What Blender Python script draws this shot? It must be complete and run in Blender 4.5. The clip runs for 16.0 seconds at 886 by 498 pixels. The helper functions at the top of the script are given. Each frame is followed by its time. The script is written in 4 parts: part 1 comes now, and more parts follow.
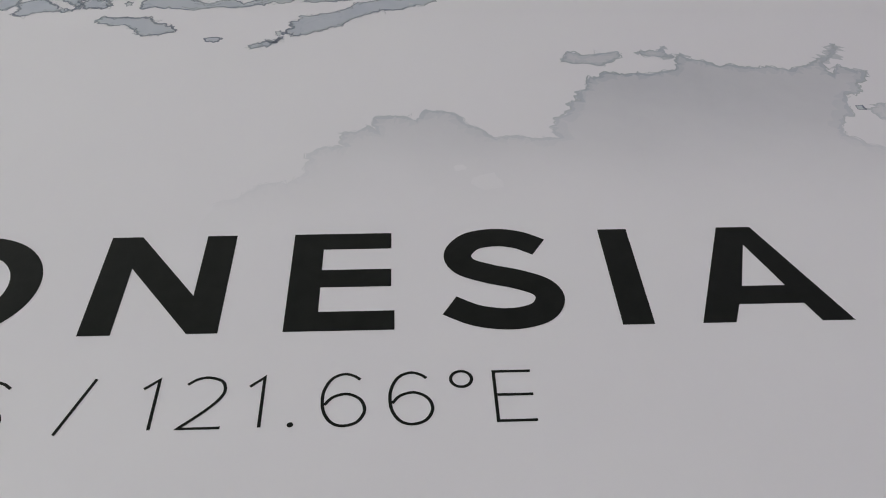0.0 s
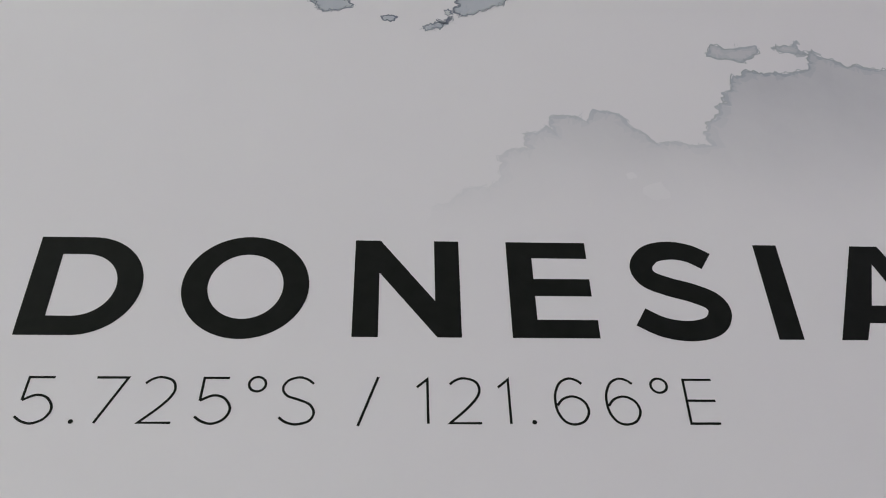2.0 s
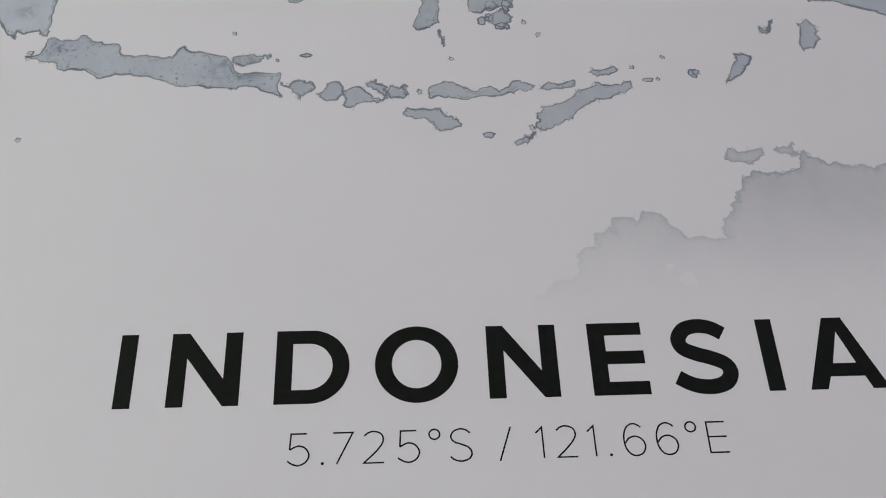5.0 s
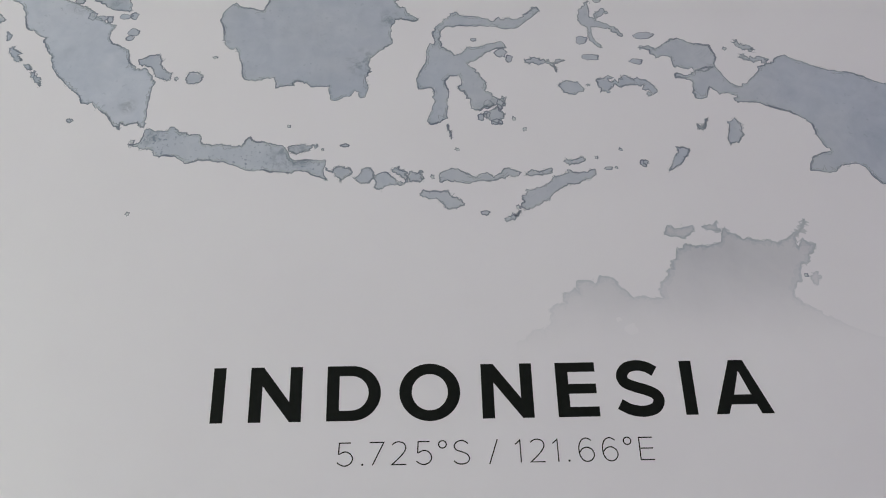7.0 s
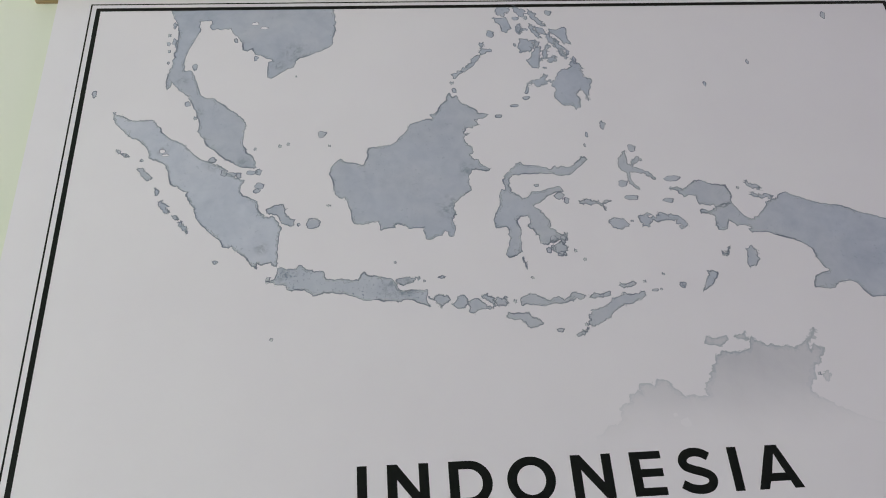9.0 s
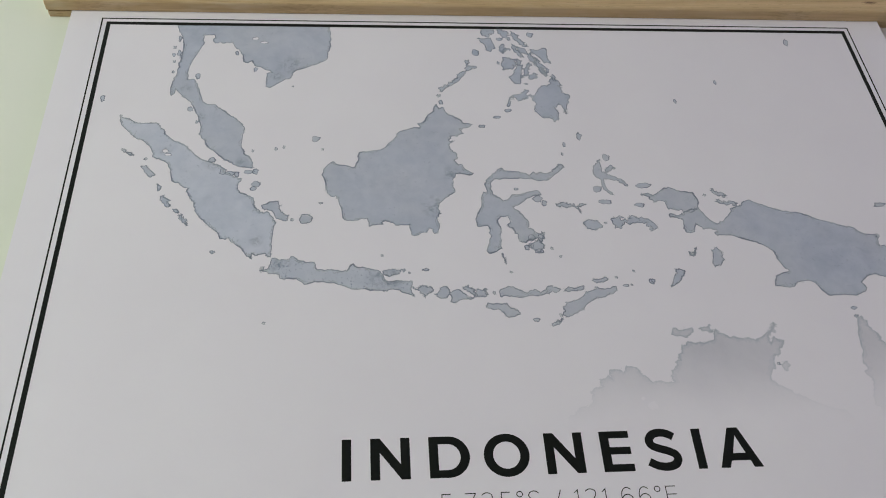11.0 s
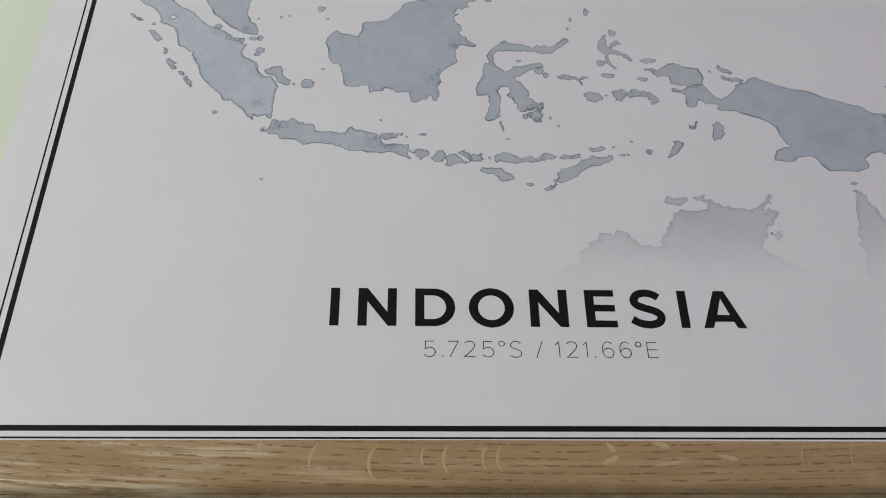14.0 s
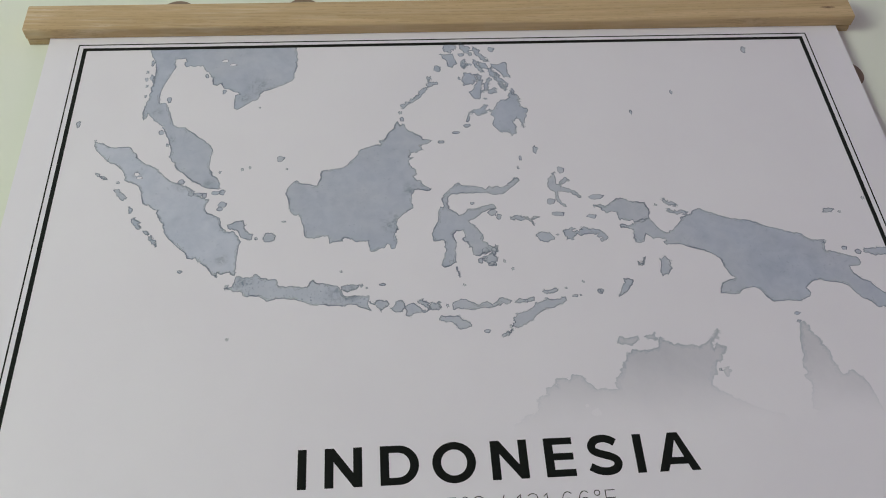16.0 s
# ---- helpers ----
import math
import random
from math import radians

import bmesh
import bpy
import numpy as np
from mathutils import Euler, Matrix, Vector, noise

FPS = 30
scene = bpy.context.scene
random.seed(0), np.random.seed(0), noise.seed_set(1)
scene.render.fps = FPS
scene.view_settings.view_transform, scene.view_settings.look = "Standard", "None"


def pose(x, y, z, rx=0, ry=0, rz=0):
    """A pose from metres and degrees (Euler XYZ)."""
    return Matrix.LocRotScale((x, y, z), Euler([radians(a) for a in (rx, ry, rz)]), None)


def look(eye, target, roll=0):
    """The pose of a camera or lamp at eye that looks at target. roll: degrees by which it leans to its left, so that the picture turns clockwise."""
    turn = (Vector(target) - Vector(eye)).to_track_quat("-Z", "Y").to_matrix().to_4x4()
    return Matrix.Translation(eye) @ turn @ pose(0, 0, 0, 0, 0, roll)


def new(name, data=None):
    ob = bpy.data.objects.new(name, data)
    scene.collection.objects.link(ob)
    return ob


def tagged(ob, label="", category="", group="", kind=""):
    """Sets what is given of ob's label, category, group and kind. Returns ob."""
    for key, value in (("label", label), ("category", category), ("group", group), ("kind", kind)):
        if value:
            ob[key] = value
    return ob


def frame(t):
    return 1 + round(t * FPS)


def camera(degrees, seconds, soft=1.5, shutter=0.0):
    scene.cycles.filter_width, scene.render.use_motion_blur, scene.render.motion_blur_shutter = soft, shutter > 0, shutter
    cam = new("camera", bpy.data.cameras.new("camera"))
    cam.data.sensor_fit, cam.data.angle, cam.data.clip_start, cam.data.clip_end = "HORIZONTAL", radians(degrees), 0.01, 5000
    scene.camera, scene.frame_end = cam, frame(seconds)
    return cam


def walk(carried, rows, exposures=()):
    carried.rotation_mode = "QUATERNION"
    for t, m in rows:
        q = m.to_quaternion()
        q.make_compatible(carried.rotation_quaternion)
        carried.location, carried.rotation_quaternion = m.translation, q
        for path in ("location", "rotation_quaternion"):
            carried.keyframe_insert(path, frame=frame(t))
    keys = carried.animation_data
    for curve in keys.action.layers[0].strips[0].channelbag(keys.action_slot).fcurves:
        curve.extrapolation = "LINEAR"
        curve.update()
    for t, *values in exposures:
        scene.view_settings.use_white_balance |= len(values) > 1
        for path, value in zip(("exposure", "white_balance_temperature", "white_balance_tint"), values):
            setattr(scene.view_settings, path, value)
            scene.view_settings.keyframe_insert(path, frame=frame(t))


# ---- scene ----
# ---- camera ----
cam = camera(53.87, 16.0, soft=1.0)
# seconds, eye, target, lean
PATH = [
    (0, (0.04316, -0.09247, 1.33098), (0.06332, 0.23440, 1.70881), -3.695),
    (0.2, (0.03891, -0.09508, 1.33153), (0.06007, 0.24338, 1.69895), -3.374),
    (0.5, (0.03394, -0.10197, 1.33223), (0.05499, 0.24935, 1.68738), -2.846),
    (1, (0.02429, -0.11211, 1.33290), (0.04666, 0.25993, 1.66620), -2.256),
    (1.5, (0.01480, -0.12189, 1.33309), (0.03793, 0.26216, 1.65241), -1.986),
    (2, (0.00349, -0.13743, 1.33750), (0.02898, 0.26250, 1.63651), -1.511),
    (2.5, (-0.00677, -0.14944, 1.34003), (0.01450, 0.25992, 1.62635), -0.668),
    (3, (-0.01384, -0.16220, 1.33871), (0.00008, 0.26573, 1.59693), 0.897),
    (3.5, (-0.01790, -0.17957, 1.33855), (-0.00632, 0.25622, 1.58340), 1.323),
    (4, (-0.01890, -0.19752, 1.33758), (-0.01117, 0.23872, 1.58179), 0.241),
    (4.5, (-0.02143, -0.21771, 1.33634), (-0.00828, 0.21904, 1.57940), -1.487),
    (5, (-0.02600, -0.23454, 1.34061), (-0.00785, 0.20442, 1.57931), -2.379),
    (5.2, (-0.02558, -0.24281, 1.34035), (-0.00821, 0.19390, 1.58322), -2.507),
    (7.5, (-0.03971, -0.35475, 1.32240), (-0.02051, 0.09436, 1.54135), -1.599),
    (8, (-0.05187, -0.37783, 1.31639), (-0.03032, 0.06813, 1.54146), -2.440),
    (8.5, (-0.07410, -0.40183, 1.31649), (-0.04892, 0.03911, 1.55087), -2.524),
    (9, (-0.09862, -0.41767, 1.31123), (-0.05832, 0.00880, 1.56910), -4.670),
    (9.2, (-0.09939, -0.41865, 1.30371), (-0.04980, -0.00020, 1.57286), -6.045),
    (11.3, (-0.09914, -0.42831, 1.26572), (-0.05367, -0.01827, 1.54821), -4.025),
    (11.5, (-0.09326, -0.42920, 1.26483), (-0.04997, -0.01521, 1.54184), -3.984),
    (12, (-0.09056, -0.42302, 1.25111), (-0.04517, -0.00751, 1.52550), -4.843),
    (12.5, (-0.08841, -0.41247, 1.23396), (-0.04188, 0.00545, 1.50447), -5.052),
    (13, (-0.08304, -0.40078, 1.22385), (-0.04994, 0.02539, 1.48325), -2.656),
    (13.5, (-0.07485, -0.40045, 1.22100), (-0.05032, 0.03061, 1.47316), -0.998),
    (14, (-0.07123, -0.40798, 1.22165), (-0.04919, 0.02021, 1.47888), -0.882),
    (14.5, (-0.07243, -0.42402, 1.23996), (-0.04794, 0.00326, 1.49847), -1.799),
    (15, (-0.06829, -0.44119, 1.25692), (-0.04358, -0.00720, 1.50398), -2.777),
    (15.5, (-0.06272, -0.45590, 1.25839), (-0.03160, -0.02647, 1.51260), -4.271),
    (15.8, (-0.06183, -0.45704, 1.26165), (-0.02707, -0.03685, 1.53041), -4.572),
    (16, (-0.05907, -0.45797, 1.26601), (-0.02566, -0.04251, 1.54219), -4.438),
]
walk(cam, [(t, look(eye, target, lean)) for t, eye, target, lean in PATH], exposures=[(0.0, -0.02), (5.2, -0.02), (7.5, 0.0), (16.0, 0.0)])

# ---- light: a pale overcast day through a near window in the west wall, plus an added far one in the east wall ----
world = bpy.data.worlds.new("overcast_sky")
world.use_nodes = True
scene.world = world
wn = world.node_tree.nodes
sky = wn.new("ShaderNodeTexSky")
sky.sky_type, sky.sun_disc, sky.sun_elevation, sky.sun_rotation = "NISHITA", False, radians(40), radians(120)
world.node_tree.links.new(sky.outputs[0], wn["Background"].inputs[0])
wn["Background"].inputs[1].default_value = 0.12

sun = new("sun", bpy.data.lights.new("sun", "SUN"))
sun.data.energy, sun.data.angle, sun.data.color = 0.8, radians(15), (1.0, 0.97, 0.92)
sun.matrix_basis = look((3, 4, 6), (0, 0, 0))

WEST, EAST, SOUTH, HIGH = -1.5, 2.3, -3.2, 2.5
WIN_Y0, WIN_Y1, WIN_Z0, WIN_Z1 = -1.95, -0.35, 1.03, 1.93


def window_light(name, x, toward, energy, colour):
    """An area lamp filling one window's opening."""
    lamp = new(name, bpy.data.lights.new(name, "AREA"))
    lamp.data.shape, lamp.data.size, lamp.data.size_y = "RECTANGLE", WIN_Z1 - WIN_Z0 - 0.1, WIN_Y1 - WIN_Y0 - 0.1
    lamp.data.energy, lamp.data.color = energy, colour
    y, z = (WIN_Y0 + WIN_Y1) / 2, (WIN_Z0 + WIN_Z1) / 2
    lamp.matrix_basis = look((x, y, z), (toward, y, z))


window_light("west_daylight", WEST - 0.05, EAST, 50.0, (0.915, 1.0, 0.845))
# unseen east fill lamp, added to tint the poster's right side lilac
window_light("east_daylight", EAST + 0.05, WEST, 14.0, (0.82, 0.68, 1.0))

# ---- materials ----


DEGREE = 0.009592


def place(lon, lat):
    """Longitude and latitude to x and z on the poster."""
    return ((lon - 95.3) * DEGREE - 0.2531, (lat - 5.6) * DEGREE + 0.2466)


def material(name, rough, spec=0.5):
    """A fresh node material: the node tree, its shader, and coordinates in metres."""
    m = bpy.data.materials.new(name)
    m.use_nodes = True
    nt = m.node_tree
    bsdf = nt.nodes["Principled BSDF"]
    bsdf.inputs["Roughness"].default_value = rough
    bsdf.inputs["Specular IOR Level"].default_value = spec
    coord = nt.nodes.new("ShaderNodeTexCoord")
    return m, nt, bsdf, coord.outputs["Object"]


def stretch(nt, source, scale, offset=(0, 0, 0)):
    n = nt.nodes.new("ShaderNodeMapping")
    n.inputs["Scale"].default_value = scale
    n.inputs["Location"].default_value = offset
    nt.links.new(source, n.inputs["Vector"])
    return n.outputs[0]


def noise_tex(nt, source, scale, detail=4.0, rough=0.55, warp=0.0):
    n = nt.nodes.new("ShaderNodeTexNoise")
    n.inputs["Scale"].default_value = scale
    n.inputs["Detail"].default_value = detail
    n.inputs["Roughness"].default_value = rough
    n.inputs["Distortion"].default_value = warp
    nt.links.new(source, n.inputs["Vector"])
    return n.outputs["Fac"]


def ramp(nt, source, stops):
    n = nt.nodes.new("ShaderNodeValToRGB")
    while len(n.color_ramp.elements) < len(stops):
        n.color_ramp.elements.new(0.5)
    for e, (at, col) in zip(n.color_ramp.elements, stops):
        e.position = at
        e.color = (*col, 1) if len(col) == 3 else col
    nt.links.new(source, n.inputs[0])
    return n.outputs["Color"]


def mix(nt, fac, a, b, mode="MIX"):
    n = nt.nodes.new("ShaderNodeMix")
    n.data_type, n.blend_type = "RGBA", mode
    for socket, value in ((n.inputs[0], fac), (n.inputs[6], a), (n.inputs[7], b)):
        if isinstance(value, bpy.types.NodeSocket):
            nt.links.new(value, socket)
        elif isinstance(value, (int, float)):
            socket.default_value = value
        else:
            socket.default_value = (*value, 1)
    return n.outputs[2]


def bump(nt, bsdf, height, strength, distance):
    n = nt.nodes.new("ShaderNodeBump")
    n.inputs["Strength"].default_value, n.inputs["Distance"].default_value = strength, distance
    nt.links.new(height, n.inputs["Height"])
    nt.links.new(n.outputs[0], bsdf.inputs["Normal"])



def paper_tone(nt, co):
    return ramp(nt, noise_tex(nt, co, 14.0, 3.0), [(0.35, (0.806, 0.772, 0.842)), (0.65, (0.823, 0.792, 0.858))])


def paper_material():
    m, nt, bsdf, co = material("poster_paper", 0.42, 0.6)
    nt.links.new(paper_tone(nt, co), bsdf.inputs["Base Color"])
    bump(nt, bsdf, noise_tex(nt, co, 2600.0, 2.0), 0.03, 0.0002)
    return m


# longitude, latitude and reach in degrees of the blotches where the wash dried darkest
BLOTCHES = ((106.6, 10.6, 1.3), (105.6, 9.6, 0.8), (100.6, 5.6, 0.6), (103.7, 1.6, 0.6), (99.5, 8.3, 0.6), (106.5, -6.5, 0.9), (112.9, -7.6, 1.5), (105.0, -4.7, 0.6),
            (116.2, -2.2, 1.3), (117.4, 0.6, 0.8), (122.3, -4.9, 0.9), (101.9, 1.4, 0.8), (98.7, 2.6, 0.6))


def blotch_mask(nt, co):
    total = None
    for lon, lat, reach in BLOTCHES:
        d = nt.nodes.new("ShaderNodeVectorMath")
        d.operation = "DISTANCE"
        nt.links.new(co, d.inputs[0])
        x, z = place(lon, lat)
        d.inputs[1].default_value = (x, 0, z)
        near = nt.nodes.new("ShaderNodeMapRange")
        near.interpolation_type = "SMOOTHSTEP"
        near.inputs["From Min"].default_value, near.inputs["From Max"].default_value = reach * DEGREE, 0.0
        nt.links.new(d.outputs["Value"], near.inputs[0])
        total = near.outputs[0] if total is None else math_node(nt, "MAXIMUM", total, near.outputs[0])
    return total


def wash_material(name, pale, deep, specks, speck_rgb, lilac=(0.60, 0.62, 0.68), grain=430.0):
    """Watercolour: tides of pigment at three scales, fine veins, dark blotches and a few specks."""
    m, nt, bsdf, co = material(name, 0.36, 0.30)
    base = ramp(nt, noise_tex(nt, co, 34.0, 5.0, 0.62, 0.9), [(0.30, deep), (0.50, tuple((d + 2 * p) / 3 for d, p in zip(deep, pale))), (0.68, pale)])
    base = mix(nt, ramp(nt, noise_tex(nt, stretch(nt, co, (1, 1, 1), (0.4, 0, 0.2)), 9.0, 3.0), [(0.40, (0, 0, 0)), (0.60, (1, 1, 1))]), base, lilac)
    fine = ramp(nt, noise_tex(nt, co, 120.0, 5.0, 0.6, 0.4), [(0.3, (0.90, 0.92, 0.945)), (0.62, (1.03, 1.03, 1.025))])
    col = mix(nt, 0.9, base, fine, "MULTIPLY")
    dark = math_node(nt, "MULTIPLY", blotch_mask(nt, co), ramp(nt, noise_tex(nt, stretch(nt, co, (1, 1, 1), (1.3, 0, 0.6)), 210.0, 4.0, 0.65, 1.2), [(0.44, (0.12, 0.12, 0.12)), (0.62, (1, 1, 1))]))
    spot = ramp(nt, noise_tex(nt, stretch(nt, co, (1, 1, 1), (3.1, 0, 1.7)), grain, 2.0, 0.5), [(0.67 - 0.09 * specks, (0, 0, 0)), (0.73 - 0.09 * specks, (1, 1, 1))])
    where = ramp(nt, noise_tex(nt, co, 42.0, 2.0), [(0.56 - specks * 0.20, (0, 0, 0)), (0.66, (1, 1, 1))])
    mask = mix(nt, 1.0, spot, where, "MULTIPLY")
    vein = ramp(nt, noise_tex(nt, co, 60.0, 4.0, 0.6, 1.2), [(0.490, (0, 0, 0)), (0.5, (0.5, 0.5, 0.5)), (0.510, (0, 0, 0))])
    some = ramp(nt, noise_tex(nt, stretch(nt, co, (1, 1, 1), (0, 0, 5.0)), 30.0, 2.0), [(0.50, (0, 0, 0)), (0.62, (1, 1, 1))])
    both = mix(nt, 1.0, mask, mix(nt, 1.0, vein, some, "MULTIPLY"), "ADD")
    soft = mix(nt, 1.0, both, (specks, specks, specks), "MULTIPLY")
    col = mix(nt, soft, col, speck_rgb)
    nt.links.new(mix(nt, math_node(nt, "MULTIPLY", dark, 0.85), col, tuple(0.8 * v for v in speck_rgb)), bsdf.inputs["Base Color"])
    return m


def fading_material(name, deep, pale):
    """Grey wash that thins out to bare paper towards the south."""
    m, nt, bsdf, co = material(name, 0.42, 0.6)
    base = ramp(nt, noise_tex(nt, co, 24.0, 5.0, 0.6, 0.5), [(0.33, deep), (0.66, pale)])
    fine = ramp(nt, noise_tex(nt, co, 150.0, 4.0, 0.65), [(0.3, (0.95, 0.95, 0.96)), (0.6, (1.0, 1.0, 1.0))])
    col = mix(nt, 0.8, base, fine, "MULTIPLY")
    sep = nt.nodes.new("ShaderNodeSeparateXYZ")
    nt.links.new(co, sep.inputs[0])
    wob = nt.nodes.new("ShaderNodeMath")
    wob.operation = "MULTIPLY_ADD"
    nt.links.new(noise_tex(nt, co, 38.0, 3.0), wob.inputs[0])
    wob.inputs[1].default_value = 0.018
    nt.links.new(sep.outputs[2], wob.inputs[2])
    rng = nt.nodes.new("ShaderNodeMapRange")
    rng.interpolation_type = "SMOOTHSTEP"
    rng.inputs["From Min"].default_value, rng.inputs["From Max"].default_value = 0.031, 0.086
    nt.links.new(wob.outputs[0], rng.inputs[0])
    nt.links.new(mix(nt, rng.outputs[0], paper_tone(nt, co), col), bsdf.inputs["Base Color"])
    return m


def ink_material():
    m, nt, bsdf, co = material("black_ink", 0.40, 0.17)
    nt.links.new(ramp(nt, noise_tex(nt, co, 300.0, 3.0), [(0.3, (0.006, 0.0075, 0.0065)), (0.7, (0.010, 0.0115, 0.0105))]), bsdf.inputs["Base Color"])
    bump(nt, bsdf, noise_tex(nt, co, 2600.0, 2.0), 0.03, 0.0002)
    return m


def math_node(nt, op, a, b=0.0, c=0.0):
    n = nt.nodes.new("ShaderNodeMath")
    n.operation = op
    for socket, value in zip(n.inputs, (a, b, c)):
        if isinstance(value, bpy.types.NodeSocket):
            nt.links.new(value, socket)
        else:
            socket.default_value = value
    return n.outputs[0]


def oak_material(name, pale, deep, pore_rgb, pore, flecks, bend=0.0, silver=0.0):
    """Oak along x: grain that sags in a shallow curve, rows of dark pores, pale flecks, silver figure towards one end."""
    m, nt, bsdf, co = material(name, 0.48, 0.35)
    sep = nt.nodes.new("ShaderNodeSeparateXYZ")
    nt.links.new(co, sep.inputs[0])
    off = math_node(nt, "SUBTRACT", sep.outputs[0], 0.03)
    sag = math_node(nt, "MULTIPLY", math_node(nt, "MULTIPLY", off, off), bend)
    join = nt.nodes.new("ShaderNodeCombineXYZ")
    for k in (0, 1):
        nt.links.new(sep.outputs[k], join.inputs[k])
    nt.links.new(math_node(nt, "SUBTRACT", sep.outputs[2], sag), join.inputs[2])
    flow = join.outputs[0]
    broad = ramp(nt, noise_tex(nt, stretch(nt, flow, (5, 60, 110)), 1.0, 5.0, 0.6, 0.8), [(0.3, deep), (0.7, pale)])
    fibre = ramp(nt, noise_tex(nt, stretch(nt, flow, (22, 500, 800)), 1.0, 4.0, 0.6), [(0.3, (0.90, 0.88, 0.85)), (0.65, (1.04, 1.03, 1.02))])
    col = mix(nt, 1.0, broad, fibre, "MULTIPLY")
    streak = ramp(nt, noise_tex(nt, stretch(nt, flow, (16, 60, 420), (0.7, 0, 0.1)), 1.0, 3.0, 0.6), [(0.46, (0, 0, 0)), (0.62, (0.8, 0.8, 0.8))])
    patch = ramp(nt, noise_tex(nt, stretch(nt, flow, (14, 1, 40), (2.4, 0, 0)), 1.0, 2.0), [(0.40, (0, 0, 0)), (0.60, (1, 1, 1))])
    figure = nt.nodes.new("ShaderNodeMapRange")
    figure.inputs["From Min"].default_value, figure.inputs["From Max"].default_value = -0.08, -0.24
    figure.inputs["To Min"].default_value, figure.inputs["To Max"].default_value = 0.2, 0.2 + silver
    nt.links.new(sep.outputs[0], figure.inputs[0])
    both = math_node(nt, "MULTIPLY", mix(nt, 1.0, streak, patch, "MULTIPLY"), figure.outputs[0])
    col = mix(nt, both, col, (0.76, 0.655, 0.50))
    lane_at = nt.nodes.new("ShaderNodeTexWave")
    lane_at.wave_type, lane_at.bands_direction, lane_at.wave_profile = "BANDS", "Z", "SIN"
    lane_at.inputs["Scale"].default_value, lane_at.inputs["Distortion"].default_value = 1.0, 1.3
    lane_at.inputs["Detail"].default_value, lane_at.inputs["Detail Scale"].default_value = 2.0, 0.9
    nt.links.new(stretch(nt, flow, (7, 92, 92), (0, 0, 0.3)), lane_at.inputs["Vector"])
    lanes = ramp(nt, lane_at.outputs["Fac"], [(0.70, (0, 0, 0)), (0.93, (1, 1, 1))])
    tilt = stretch(nt, flow, (170, 900, 900))
    dash = ramp(nt, noise_tex(nt, tilt, 1.0, 2.0, 0.6), [(0.485, (0, 0, 0)), (0.575, (pore, pore, pore))])
    col = mix(nt, mix(nt, 1.0, dash, lanes, "MULTIPLY"), col, pore_rgb)
    ray = ramp(nt, noise_tex(nt, stretch(nt, flow, (55, 40, 160)), 1.0, 2.0, 0.5, 0.8), [(0.60, (0, 0, 0)), (0.72, (flecks, flecks, flecks))])
    col = mix(nt, ray, col, (0.60, 0.46, 0.30))
    nt.links.new(col, bsdf.inputs["Base Color"])
    bump(nt, bsdf, noise_tex(nt, tilt, 1.0, 2.0), 0.10, 0.0005)
    return m


def plaster_material(name, a, b):
    m, nt, bsdf, co = material(name, 0.62, 0.3)
    nt.links.new(ramp(nt, noise_tex(nt, co, 7.0, 5.0), [(0.3, a), (0.7, b)]), bsdf.inputs["Base Color"])
    bump(nt, bsdf, noise_tex(nt, co, 420.0, 3.0), 0.10, 0.0008)
    return m


def plain_material(name, a, b, scale, rough):
    m, nt, bsdf, co = material(name, rough)
    nt.links.new(ramp(nt, noise_tex(nt, co, scale, 4.0), [(0.3, a), (0.7, b)]), bsdf.inputs["Base Color"])
    return m


PAPER = paper_material()
BLUE_WASH = wash_material("blue_grey_wash", (0.507, 0.533, 0.64), (0.41, 0.442, 0.55), 0.5, (0.285, 0.325, 0.42), (0.52, 0.532, 0.615))
LILAC_WASH = wash_material("lilac_grey_wash", (0.575, 0.598, 0.705), (0.485, 0.512, 0.618), 0.5, (0.31, 0.345, 0.445), (0.585, 0.597, 0.695))
SPECKLED_WASH = wash_material("speckled_blue_wash", (0.53, 0.555, 0.655), (0.41, 0.445, 0.555), 1.0, (0.22, 0.26, 0.36), (0.53, 0.55, 0.64), 560.0)
GREY_WASH = fading_material("grey_wash", (0.575, 0.565, 0.63), (0.645, 0.63, 0.69))
GREY_POOL = fading_material("pooled_grey_wash", (0.40, 0.428, 0.51), (0.50, 0.515, 0.59))
GREY_HALO = fading_material("soft_grey_wash", (0.52, 0.525, 0.595), (0.59, 0.587, 0.65))
PIGMENT = wash_material("dried_pigment_edge", (0.20, 0.22, 0.30), (0.125, 0.145, 0.205), 0.5, (0.115, 0.135, 0.19), (0.185, 0.20, 0.27))
POOLED = wash_material("pooled_wash", (0.425, 0.462, 0.56), (0.335, 0.375, 0.475), 0.6, (0.27, 0.315, 0.395), (0.48, 0.51, 0.57))
GREY_PENCIL = fading_material("grey_pencil", (0.33, 0.36, 0.41), (0.46, 0.48, 0.525))
INK = ink_material()
OAK = oak_material("oiled_oak", (0.46, 0.306, 0.172), (0.355, 0.222, 0.114), (0.20, 0.108, 0.05), 0.8, 0.25, 0.134, 1.5)
PALE_OAK = oak_material("pale_straight_oak", (0.66, 0.49, 0.295), (0.49, 0.345, 0.19), (0.34, 0.23, 0.12), 0.35, 0.3, 0.05, 0.6)
# lilac on the unseen walls, chosen so their bounce tints the poster
ROOM_PAINT = plaster_material("lilac_bounce_wall_paint", (0.43, 0.385, 0.50), (0.46, 0.415, 0.53))
KNOT = plain_material("dark_knot", (0.12, 0.06, 0.03), (0.17, 0.09, 0.045), 700.0, 0.5)
KNOT_RING = plain_material("knot_whorl", (0.33, 0.215, 0.115), (0.39, 0.26, 0.145), 700.0, 0.5)
